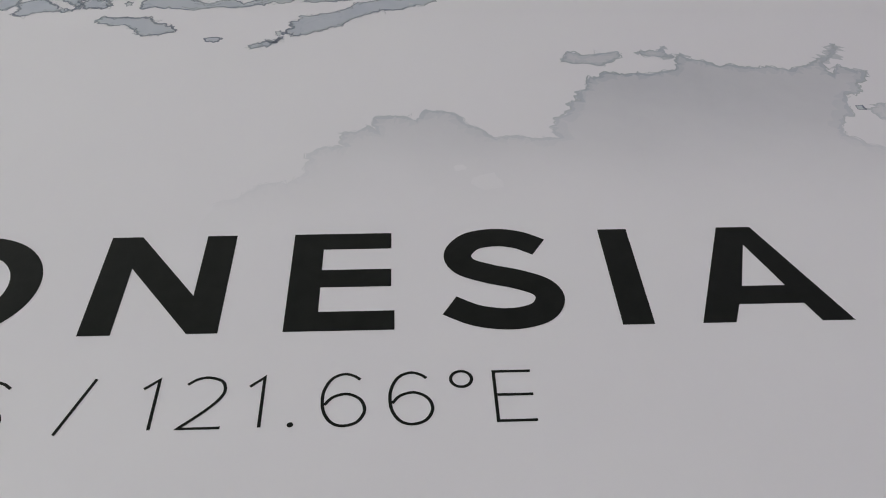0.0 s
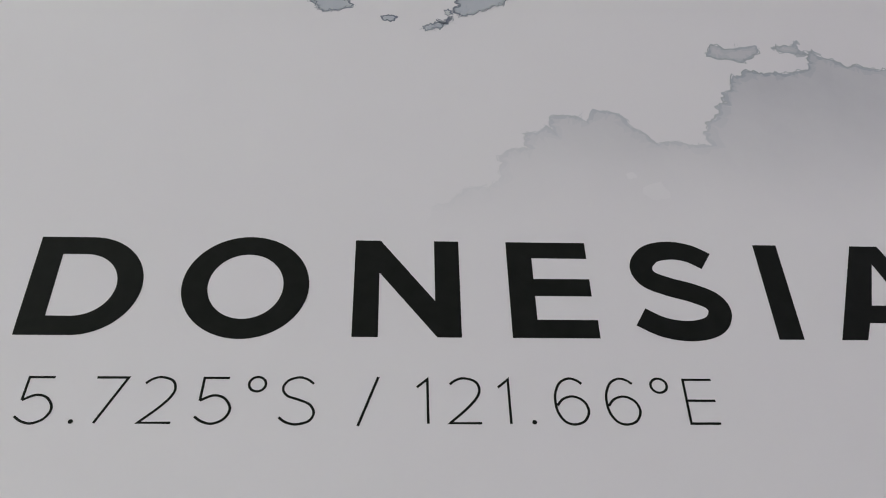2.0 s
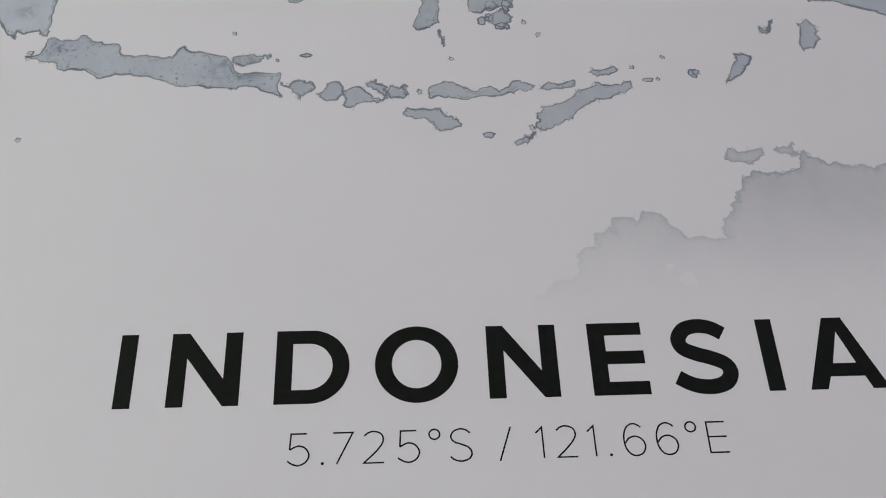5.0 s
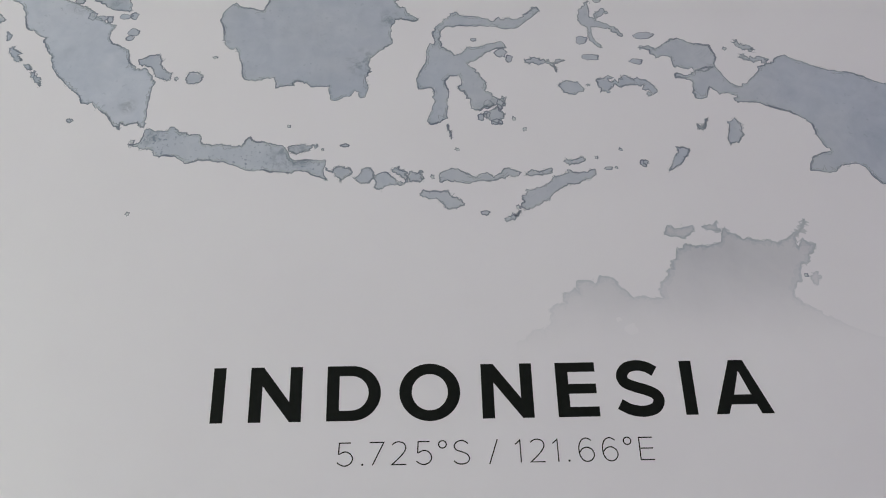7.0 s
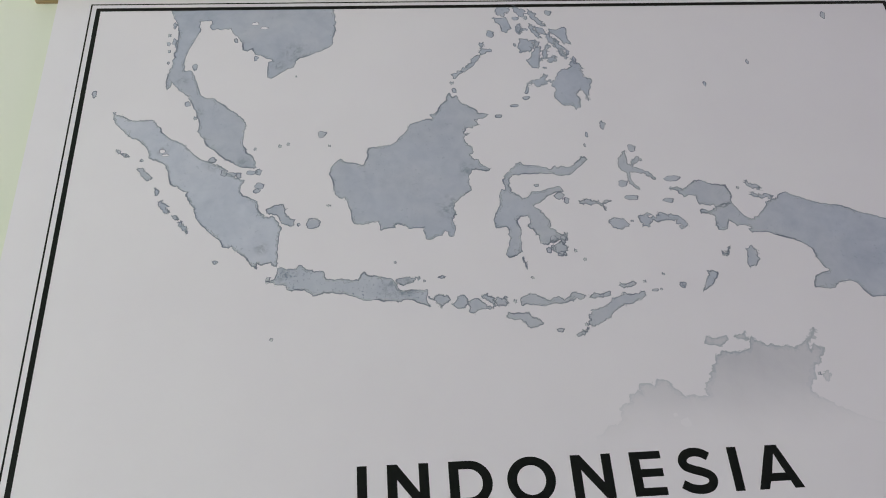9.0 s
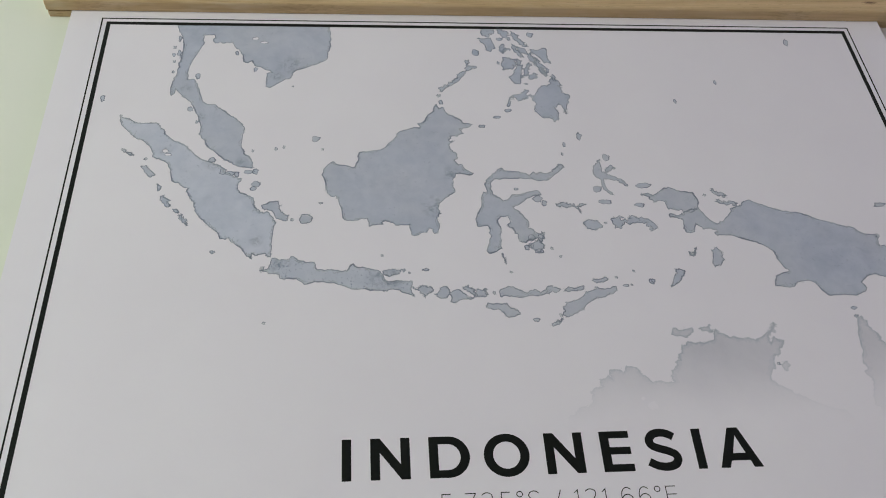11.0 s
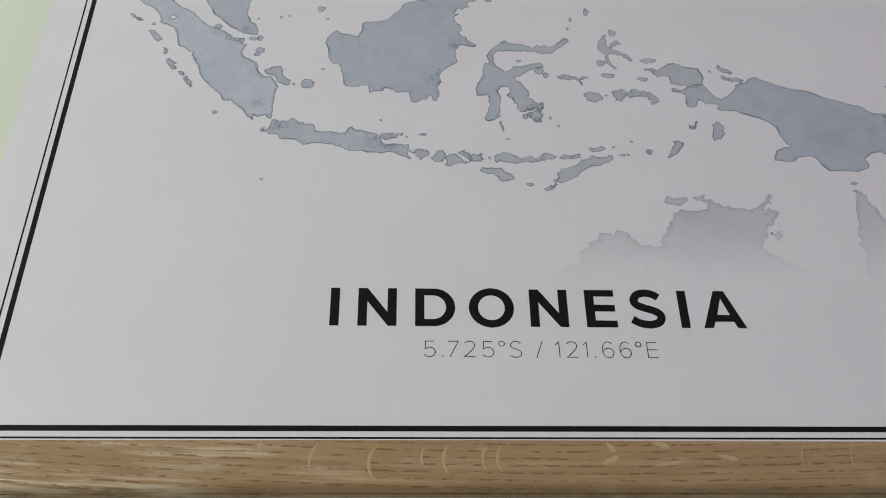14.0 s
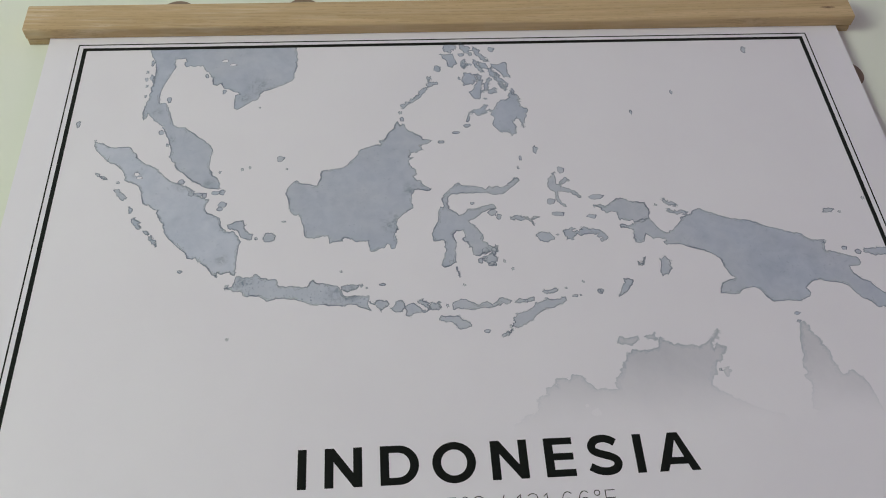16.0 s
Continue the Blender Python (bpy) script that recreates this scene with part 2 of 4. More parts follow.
OAK_DARK = plain_material("dark_oak_grain", (0.30, 0.19, 0.10), (0.37, 0.25, 0.14), 400.0, 0.5)
FLECK = plain_material("pale_ray_fleck", (0.495, 0.345, 0.204), (0.545, 0.395, 0.248), 500.0, 0.45)
WALL_PAINT = plaster_material("pale_green_wall_paint", (0.77, 0.795, 0.70), (0.80, 0.82, 0.735))
# unseen ceiling, darkened to cut its bounce on the poster's top
CEILING_PAINT = plaster_material("ceiling_paint", (0.60, 0.56, 0.63), (0.63, 0.59, 0.66))
# unseen floor, kept dark so less light bounces under the low rail
FLOOR_WOOD = oak_material("floor_boards", (0.20, 0.145, 0.10), (0.15, 0.105, 0.07), (0.06, 0.05, 0.03), 0.5, 0.1)
STICKER = plain_material("brown_sticker_vinyl", (0.205, 0.145, 0.10), (0.25, 0.18, 0.125), 90.0, 0.5)
WHITE_PAINT = plain_material("white_window_paint", (0.78, 0.78, 0.77), (0.81, 0.81, 0.80), 30.0, 0.4)
GLASS, gt, gb, gc = material("window_glass", 0.02)
gb.inputs["Transmission Weight"].default_value = 1.0

# ---- helpers for meshes ----


def mesh_object(name, verts, faces, mat, parent=None, label="", smooth=False):
    me = bpy.data.meshes.new(name)
    me.from_pydata(verts, [], faces)
    me.materials.append(mat)
    if smooth:
        me.polygons.foreach_set("use_smooth", [True] * len(me.polygons))
    me.update()
    ob = new(name, me)
    ob.parent = parent
    if label:
        tagged(ob, label)
    return ob


def part(name, bm, mat, parent, label=""):
    me = bpy.data.meshes.new(name)
    bmesh.ops.recalc_face_normals(bm, faces=bm.faces)
    bm.to_mesh(me)
    bm.free()
    me.materials.append(mat)
    ob = new(name, me)
    ob.parent = parent
    if label:
        tagged(ob, label)
    return ob


def add_box(bm, lo, hi):
    got = bmesh.ops.create_cube(bm, size=1.0)["verts"]
    for v in got:
        v.co = [lo[i] + (v.co[i] + 0.5) * (hi[i] - lo[i]) for i in range(3)]
    return got


def box_bm(*boxes):
    bm = bmesh.new()
    for lo, hi in boxes:
        add_box(bm, lo, hi)
    return bm


# ---- the room: four walls, floor, ceiling, the west window and an added east window ----
WALL_Y = 0.006
T = 0.12
tagged(part("wall_north", box_bm(((WEST - T, WALL_Y, 0), (EAST + T, WALL_Y + T, HIGH))), WALL_PAINT, None), "pale green painted plaster wall behind the poster", "wall", kind="structure")
tagged(part("wall_south", box_bm(((WEST - T, SOUTH - T, 0), (EAST + T, SOUTH, HIGH))), ROOM_PAINT, None), "plain unseen wall, lilac to tint bounced light", "wall", kind="structure")
# the opening in the east wall is added only for the fill lamp
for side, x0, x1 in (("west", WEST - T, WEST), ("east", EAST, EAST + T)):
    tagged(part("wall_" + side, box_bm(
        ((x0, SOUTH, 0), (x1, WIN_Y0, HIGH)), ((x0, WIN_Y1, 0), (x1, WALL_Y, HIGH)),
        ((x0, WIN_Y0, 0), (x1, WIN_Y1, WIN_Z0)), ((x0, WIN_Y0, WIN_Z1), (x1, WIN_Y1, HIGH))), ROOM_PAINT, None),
        "unseen wall with a window opening, lilac to tint bounced light", "wall", kind="structure")
tagged(part("floor", box_bm(((WEST - T, SOUTH - T, -0.1), (EAST + T, WALL_Y + T, 0))), FLOOR_WOOD, None), "brown wooden floor", "floor", kind="structure")
tagged(part("ceiling", box_bm(((WEST - T, SOUTH - T, HIGH), (EAST + T, WALL_Y + T, HIGH + 0.1))), CEILING_PAINT, None), "plain unseen ceiling, lilac grey to cut bounced light", "ceiling", kind="structure")
wy, wz = WIN_Y1 - WIN_Y0, WIN_Z1 - WIN_Z0
# the east window is unseen, put in around the fill lamp
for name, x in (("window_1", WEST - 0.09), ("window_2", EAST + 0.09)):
    window = tagged(new(name), "unseen white framed window with a lamp in its opening", "window", kind="structure")
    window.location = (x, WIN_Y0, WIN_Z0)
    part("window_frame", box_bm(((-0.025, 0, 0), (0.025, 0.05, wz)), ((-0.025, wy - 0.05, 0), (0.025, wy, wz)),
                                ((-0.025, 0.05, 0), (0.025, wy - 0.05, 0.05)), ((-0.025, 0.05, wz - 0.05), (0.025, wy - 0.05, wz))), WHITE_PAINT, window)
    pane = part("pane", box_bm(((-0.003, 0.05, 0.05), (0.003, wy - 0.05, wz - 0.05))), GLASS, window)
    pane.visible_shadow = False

# ---- the poster: paper, border, map, lettering; x and z in metres from the middle of the title's base line ----
Z0 = 1.42
poster = tagged(new("map_poster"), "white paper map poster of Indonesia held between oak rails", "poster")
poster.location = (0, 0, Z0)
LEFT, RIGHT, LOW, TOP = -0.2992, 0.2980, -0.083, 0.362


def paper_sheet():
    """A thin sheet, flat inside its border, its side margins a little wavy."""
    xs = [LEFT, -0.285] + [-0.27 + 0.54 * i / 20 for i in range(21)] + [0.2735 + (RIGHT - 0.2735) * i / 8 for i in range(9)]
    zs = [LOW + (TOP - LOW) * i / 80 for i in range(81)]

    def lift(x, z):
        s = max(0.0, (x - 0.2735) / (RIGHT - 0.2735))
        return -0.0003 * s * s * math.sin(z * 21)

    n, k = len(xs), len(xs) * len(zs)
    verts = [(x, lift(x, z), z) for z in zs for x in xs] + [(x, lift(x, z) + 0.0003, z) for z in zs for x in xs]
    faces = []
    for j in range(len(zs) - 1):
        for i in range(n - 1):
            a = j * n + i
            faces += [(a, a + 1, a + n + 1, a + n), (k + a, k + a + n, k + a + n + 1, k + a + 1)]
        a, b = j * n, j * n + n - 1
        faces += [(a, a + n, k + a + n, k + a), (b, k + b, k + b + n, b + n)]
    for i in range(n - 1):
        a = (len(zs) - 1) * n + i
        faces += [(i, k + i, k + i + 1, i + 1), (a, a + 1, k + a + 1, k + a)]
    return mesh_object("paper", verts, faces, PAPER, poster, "smooth white satin paper")


paper_sheet()

# printed border: a heavy line inside a fine one
BX0, BX1, BZ0, BZ1 = -0.2708, 0.2648, -0.0537, 0.3338
for name, gap, wide, words in (("thick_border", 0.0, 0.0029, "heavy black printed border"), ("thin_border", 0.0057, 0.0010, "fine black printed border line")):
    x0, x1, z0, z1 = BX0 - gap, BX1 + gap, BZ0 - gap, BZ1 + gap
    y = -0.00003
    ring = [(x0, y, z0), (x1, y, z0), (x1, y, z1), (x0, y, z1), (x0 - wide, y, z0 - wide), (x1 + wide, y, z0 - wide), (x1 + wide, y, z1 + wide), (x0 - wide, y, z1 + wide)]
    mesh_object(name, ring, [(4, 5, 1, 0), (5, 6, 2, 1), (6, 7, 3, 2), (7, 4, 0, 3)], INK, poster, words)

# ---- lettering ----


def arc(cx, cz, rx, rz, a0, a1, n):
    return [(cx + rx * math.cos(radians(a0 + (a1 - a0) * i / n)), cz + rz * math.sin(radians(a0 + (a1 - a0) * i / n))) for i in range(n + 1)]


def spline(points, steps=8):
    """A smooth line through the points."""
    p = [points[0], *points, points[-1]]
    out = []
    for a, b, c, d in zip(p, p[1:], p[2:], p[3:]):
        for i in range(steps):
            t = i / steps
            out.append(tuple(0.5 * (2 * b[k] + (c[k] - a[k]) * t + (2 * a[k] - 5 * b[k] + 4 * c[k] - d[k]) * t * t + (3 * b[k] - a[k] - 3 * c[k] + d[k]) * t ** 3) for k in (0, 1)))
    return out + [points[-1]]


def stroke(points, width, closed=False):
    """The two edges of a pen stroke along a line, mitred at its corners."""
    n, a, b = len(points), [], []
    for i, (x, z) in enumerate(points):
        p, q = points[i - 1] if i or closed else points[i], points[(i + 1) % n] if i < n - 1 or closed else points[i]
        d0, d1 = Vector((x - p[0], z - p[1])), Vector((q[0] - x, q[1] - z))
        d0 = d0.normalized() if d0.length > 1e-9 else d1.normalized()
        d1 = d1.normalized() if d1.length > 1e-9 else d0
        m = d0 + d1
        m = m.normalized() if m.length > 1e-6 else d1
        side = Vector((-m.y, m.x)) * (width / 2 / max(0.45, m.dot(d1)))
        a.append((x + side.x, z + side.y))
        b.append((x - side.x, z - side.y))
    return a, b


def glyph(name, polygons=(), strips=(), label=""):
    """One printed character, in millimetres: plain polygons and strips between two edges."""
    verts, faces, layer = [], [], 0
    for poly in polygons:
        faces.append([len(verts) + i for i in range(len(poly))])
        verts += [(x / 1000, -0.00003, z / 1000) for x, z in poly]
    for a, b, closed in strips:
        y, s, n = -0.00003 - 0.00001 * layer, len(verts), len(a)
        verts += [(x / 1000, y, z / 1000) for x, z in (*a, *b)]
        for i in range(n if closed else n - 1):
            j = (i + 1) % n
            faces.append((s + i, s + j, s + n + j, s + n + i))
        layer += 1
    return mesh_object(name, verts, faces, INK, poster, label)


CAP = 22.1
BOLD = "bold black printed capital letter"


def title_i(x):
    glyph("letter_i", [[(x, 0), (x + 4.8, 0), (x + 4.8, CAP), (x, CAP)]], label=BOLD)


def title_n(x):
    glyph("letter_n", [[(x, 0), (x + 4.8, 0), (x + 4.8, 14.4), (x + 15.7, 0), (x + 20.2, 0), (x + 20.2, CAP), (x + 15.4, CAP), (x + 15.4, 8.0), (x + 4.9, CAP), (x, CAP)]], label=BOLD)


title_i(-109.7)
title_n(-95.2)
outer = [(-65.3, 0.0)] + arc(-55.4, CAP / 2, 11.1, CAP / 2, -90, 90, 30) + [(-65.3, CAP)]
inner = [(-60.5, 4.1)] + arc(-56.0, CAP / 2, 6.9, 6.95, -90, 90, 30) + [(-60.5, 18.0)]
glyph("letter_d", strips=[(outer, inner, True)], label=BOLD)
glyph("letter_o", strips=[(arc(-25.2, 11.0, 11.9, 11.6, 0, 354, 59), arc(-25.2, 11.0, 7.05, 7.3, 0, 354, 59), True)], label=BOLD)
title_n(-4.9)
glyph("letter_e", [[(24.7, 0), (41.0, 0), (41.0, 4.0), (29.6, 4.0), (29.6, 9.3), (40.5, 9.3), (40.5, 13.3), (29.6, 13.3), (29.6, 18.2), (40.5, 18.2), (40.5, CAP), (24.7, CAP)]], label=BOLD)
S_LINE = [(64.4, 17.9), (61.2, 19.8), (57.3, 20.5), (53.3, 19.5), (51.15, 16.5), (52.1, 13.6), (55.8, 11.75), (60.0, 10.4), (63.7, 8.5), (64.75, 5.9), (63.0, 3.0), (58.6, 1.75), (53.5, 2.5), (49.3, 4.8)]
glyph("letter_s", strips=[(*stroke(spline(S_LINE), 4.45), False)], label=BOLD)
title_i(74.8)
glyph("letter_a", [[(86.8, 0), (91.8, 0), (93.4, 3.8), (95.0, 7.8), (98.15, 17.6), (97.7, CAP), (94.9, CAP)],
                   [(98.15, 17.6), (101.8, 7.8), (103.4, 3.8), (104.9, 0), (109.9, 0), (100.6, CAP), (97.7, CAP)],
                   [(93.4, 3.8), (103.4, 3.8), (101.8, 7.8), (95.0, 7.8)]], label=BOLD)

LIGHT = "thin black printed figure"
PEN = 0.46


def line_glyph(name, *paths):
    glyph(name, strips=[(*stroke(p, PEN), False) for p in paths], label=LIGHT)


def figure_5(x):
    line_glyph("figure_five", [(x + 4.7, -8.5), (x + 0.35, -8.5), (x + 0.1, -12.9)],
               spline([(x + 0.1, -12.9), (x + 2.3, -11.9), (x + 4.3, -12.5), (x + 5.4, -14.4), (x + 4.6, -16.3), (x + 2.7, -17.2), (x + 0.9, -16.8), (x - 0.4, -15.9)]))


def figure_2(x):
    line_glyph("figure_two", spline([(x + 0.1, -9.6), (x + 1.3, -8.7), (x + 2.8, -8.4), (x + 4.7, -9.1), (x + 5.3, -10.7), (x + 4.7, -12.3), (x + 2.9, -14.4), (x, -17.05)]) + [(x + 5.5, -17.05)])


def figure_1(x):
    line_glyph("figure_one", [(x, -10.2), (x + 1.85, -8.6), (x + 1.95, -17.15)])


def figure_6(x):
    line_glyph("figure_six", spline([(x + 5.1, -9.4), (x + 4.2, -8.7), (x + 2.8, -8.35), (x + 1.2, -9.2), (x + 0.25, -11.2), (x + 0.1, -13.2), (x + 0.45, -15.1), (x + 1.5, -16.7), (x + 3.1, -17.25), (x + 4.9, -16.6),
                                     (x + 5.8, -14.8), (x + 5.2, -12.9), (x + 3.4, -11.9), (x + 1.5, -12.4), (x + 0.4, -13.7)]))


def point_dot(x):
    glyph("decimal_point", [arc(x, -16.85, 0.42, 0.42, 0, 345, 23)], label=LIGHT)


def degree_ring(x):
    ring = arc(x, -9.7, 1.45, 1.4, 0, 348, 29)
    glyph("degree_sign", strips=[(*stroke(ring, PEN, True), True)], label="thin black printed degree sign")


figure_5(-60.3)
point_dot(-51.2)
line_glyph("figure_seven", [(-48.5, -8.5), (-43.1, -8.5), (-47.4, -17.15)])
figure_2(-40.1)
figure_5(-30.4)
degree_ring(-20.8)
line_glyph("letter_s", spline([(-11.0, -9.6), (-12.2, -8.7), (-13.7, -8.35), (-15.5, -9.0), (-16.3, -10.5), (-15.5, -11.9), (-13.4, -12.7), (-11.5, -13.6), (-10.7, -15.2), (-11.5, -16.7), (-13.6, -17.3), (-15.4, -16.9), (-16.6, -16.0)]))
line_glyph("slash", [(0.2, -8.2), (-3.1, -17.6)])
figure_1(7.0)
figure_2(12.7)
figure_1(21.3)
point_dot(27.3)
figure_6(31.2)
figure_6(40.3)
degree_ring(50.2)
line_glyph("letter_e", [(59.9, -8.5), (54.75, -8.5), (54.75, -17.05), (60.0, -17.05)], [(54.98, -12.65), (59.9, -12.65)])

# ---- the printed map, drawn on longitude and latitude ----
MAINLAND_WEST = [
    (98.23, 14.67), (98.56, 13.82), (98.78, 13.23), (98.89, 12.64), (98.86, 11.76), (98.88, 11.19), (98.75, 10.61),
    (98.72, 10.16), (98.71, 9.49), (98.52, 8.77), (98.44, 8.11), (98.54, 7.57), (98.74, 7.79), (98.77, 8.23), (99.09, 7.79),
    (99.36, 7.42), (99.68, 7.21), (100, 6.73), (100.27, 6.26), (100.52, 5.68), (100.69, 5.11), (100.82, 4.45), (100.92, 3.84),
    (101.23, 3.29), (101.65, 2.7), (102.01, 2.4), (102.41, 1.96), (102.87, 1.62), (103.37, 1.33), (103.71, 1.19),
    (104.08, 1.14), (104.44, 1.14)]
MAINLAND_GULF = [
    (104.41, 1.57), (104.16, 2.06), (103.77, 2.45), (103.68, 2.7), (103.59, 3.34), (103.68, 4.2), (103.61, 4.71),
    (103.31, 5.22), (102.67, 5.69), (102.3, 6.11), (101.85, 6.42), (101.6, 6.74), (101.1, 6.74), (100.69, 7.05),
    (100.53, 7.59), (100.35, 8.24), (100.1, 8.78), (99.99, 9.11), (99.49, 9.11), (99.42, 9.78), (99.48, 10.34), (99.71, 11.2),
    (99.96, 11.84), (100.18, 12.54), (100.19, 13.25), (100.23, 13.67), (100.95, 13.74), (101.07, 12.85), (102.12, 12.86)]
MAINLAND_EAST = [
    (102.56, 12.4), (103, 11.82), (103.22, 10.95), (103.51, 10.84), (103.85, 11.07), (104.04, 10.56), (104.41, 10.45),
    (104.74, 10.17), (105.15, 10.06), (105.31, 9.89), (104.92, 9.77), (104.9, 9.38), (104.91, 8.49), (105.19, 8.38),
    (105.64, 8.77), (106.14, 9.17), (106.57, 9.34), (106.74, 9.9), (107.01, 10.19), (107.69, 10.43), (108.32, 10.72),
    (108.96, 11.13), (109.16, 11.37), (109.15, 11.89), (109.31, 12.49), (109.26, 13.09), (109.42, 13.39), (109.24, 14.3),
    (109.19, 14.85)]
SUMATRA_NORTH = [
    (95.45, 5.61), (95.96, 5.41), (96.49, 5.05), (96.94, 5), (97.38, 5), (97.86, 5.05), (98.21, 4.6), (98.53, 4.04),
    (98.86, 3.74), (99.27, 3.39), (99.81, 3.14), (100.3, 2.65), (100.67, 2.21), (101.03, 1.87), (101.52, 1.67), (101.9, 1.48),
    (102.4, 1.19), (102.62, 0.76), (103.07, 0.52), (103.44, 0.33), (103.81, 0.19), (103.59, -0.19), (103.59, -0.65),
    (103.79, -0.97), (104.27, -1.21), (104.6, -1.35), (104.67, -1.94), (104.87, -2.25), (105.05, -2.35), (105.1, -2.53),
    (105.59, -2.48), (105.89, -2.89), (106.12, -3.29), (106, -3.6), (105.96, -4.25), (105.93, -5.1), (105.91, -5.9)]
SUMATRA_SOUTH = [
    (105.77, -5.9), (105.59, -5.65), (105.05, -5.81), (104.77, -5.64), (104.79, -6.06), (104.47, -5.8), (104.16, -5.29),
    (103.66, -4.91), (103.12, -4.6), (102.76, -4.38), (102.44, -3.91), (101.99, -3.51), (101.5, -2.98), (101.13, -2.45),
    (100.97, -1.91), (100.68, -1.41), (100.41, -0.86), (99.91, -0.17), (99.42, 0.07), (99.24, 0.77), (99.06, 1.39),
    (98.73, 1.73), (97.97, 2.07), (97.82, 2.7), (97.46, 3.19), (97.17, 3.49), (96.75, 3.64), (96.24, 4.19), (95.67, 4.79),
    (95.47, 5.2)]
JAVA = [
    (105.29, -6.87), (105.75, -6.81), (105.95, -6.08), (106.16, -5.98), (106.59, -6.12), (107.04, -6.15), (107.13, -5.92),
    (107.33, -5.92), (107.58, -6.22), (108.07, -6.39), (108.54, -6.36), (108.62, -6.66), (108.8, -6.89), (109.22, -6.96),
    (109.55, -6.9), (110.06, -7), (110.53, -7.03), (110.73, -6.64), (110.92, -6.51), (111.18, -6.77), (111.57, -6.78),
    (112, -6.91), (112.42, -6.98), (112.65, -7.28), (112.78, -7.6), (112.9, -7.77), (113.29, -7.8), (114.12, -7.81),
    (114.45, -7.78), (114.35, -8.32), (114.47, -8.74), (114.58, -8.9), (114.28, -8.74), (113.92, -8.61), (113.25, -8.35),
    (112.76, -8.47), (111.93, -8.43), (111.16, -8.37), (110.83, -8.33), (110.41, -8.1), (109.84, -7.87), (109.14, -7.74),
    (108.59, -7.74), (108.28, -7.86), (107.83, -7.76), (107.48, -7.5), (107.06, -7.47), (106.54, -7.47), (106.49, -7.24)]
BORNEO_NORTH = [
    (108.93, 0.5), (109.03, 0.98), (109.32, 1.36), (109.62, 1.66), (109.81, 1.41), (110.36, 1.31), (111.03, 1.12),
    (111.3, 1.7), (111.3, 2.19), (111.45, 2.44), (112.05, 2.54), (112.74, 2.64), (113.2, 2.94), (113.59, 3.45), (113.91, 4.06),
    (114.07, 4.27), (114.78, 4.53), (115.1, 4.68), (115.48, 4.58), (115.38, 5.05), (115.78, 5.16), (116.13, 5.85),
    (116.55, 6.44), (116.77, 6.82), (116.91, 6.44), (117.24, 6.6), (117.33, 6.23), (117.59, 5.85), (117.97, 5.64),
    (118.43, 5.32), (118.8, 5.06), (119.19, 4.95), (118.69, 4.64), (118.22, 4.58), (118.5, 4.12), (118.05, 3.86),
    (117.67, 3.91), (117.45, 3.55), (117.79, 3.45), (117.42, 3.04)]
BORNEO_SOUTH = [
    (117.51, 2.68), (117.96, 1.93), (117.72, 1.64), (118.25, 1.09), (118.9, 0.6), (118.58, 0.46), (118.03, 0.61),
    (117.72, 0.56), (117.51, 0.22), (117.44, -0.4), (117.55, -0.97), (117.16, -1.2), (116.77, -1.57), (116.46, -1.89),
    (116.36, -2.35), (116.53, -2.71), (116.25, -3.03), (116.37, -3.61), (116.19, -4.27), (116.01, -4.27), (115.92, -3.92),
    (115.37, -4.18), (114.65, -4.43), (114.55, -4.12), (114.5, -3.59), (114.14, -3.59), (113.64, -3.63), (113.43, -3.4),
    (113.07, -3.27), (112.78, -3.53), (112.17, -3.57), (111.92, -3.7), (111.85, -3.21), (111.82, -3.03), (111.35, -3.12),
    (110.93, -3.25), (110.39, -3.15), (110.28, -2.97), (110.21, -2.3), (110.02, -1.61), (109.84, -1.24), (109.4, -1.15),
    (109.21, -0.68), (109.16, -0.07)]
SULAWESI_NORTH = [
    (119.58, -0.27), (119.81, 0.12), (120.11, 0.55), (120.38, 0.6), (120.56, 0.94), (120.87, 0.99), (121.08, 0.79),
    (121.65, 0.74), (122.4, 0.59), (123.16, 0.54), (123.82, 0.58), (124.36, 0.93), (124.69, 1.32), (124.99, 1.27),
    (124.73, 0.78), (124.21, 0.34), (123.86, 0), (123.09, -0.04), (122.73, 0.1), (121.78, 0.11), (120.83, 0.16),
    (120.18, 0.07), (119.97, -0.17), (119.88, -0.74), (119.99, -1.22), (120.42, -1.45), (120.61, -1.74), (120.96, -1.64),
    (121.26, -1.22), (121.83, -1.23), (122.42, -1), (123, -0.86), (123.22, -1.24), (122.76, -1.28), (122.16, -1.56),
    (121.55, -2.11), (121.24, -2.2)]
SULAWESI_SOUTH = [
    (121.57, -2.57), (121.89, -3.08), (122.1, -3.53), (122.02, -3.89), (122.33, -4.03), (122.59, -4.34), (122.94, -4.44),
    (122.97, -4.79), (122.55, -4.7), (121.99, -4.78), (121.78, -5.04), (121.32, -4.95), (121.34, -4.42), (121.15, -4.15),
    (120.75, -3.74), (120.94, -3.39), (120.83, -2.93), (120.35, -2.97), (120.1, -3.29), (120.21, -3.74), (120.23, -4.32),
    (120.2, -4.98), (120.19, -5.5), (119.74, -5.71), (119.37, -5.83), (119.21, -5.66), (119.44, -5.05), (119.57, -4.4),
    (119.54, -3.82), (119.37, -3.69), (118.82, -3.77), (118.72, -3.19), (118.99, -2.6), (119.21, -2.14), (119.23, -1.45),
    (119.41, -0.98), (119.63, -1.07), (119.63, -0.65)]
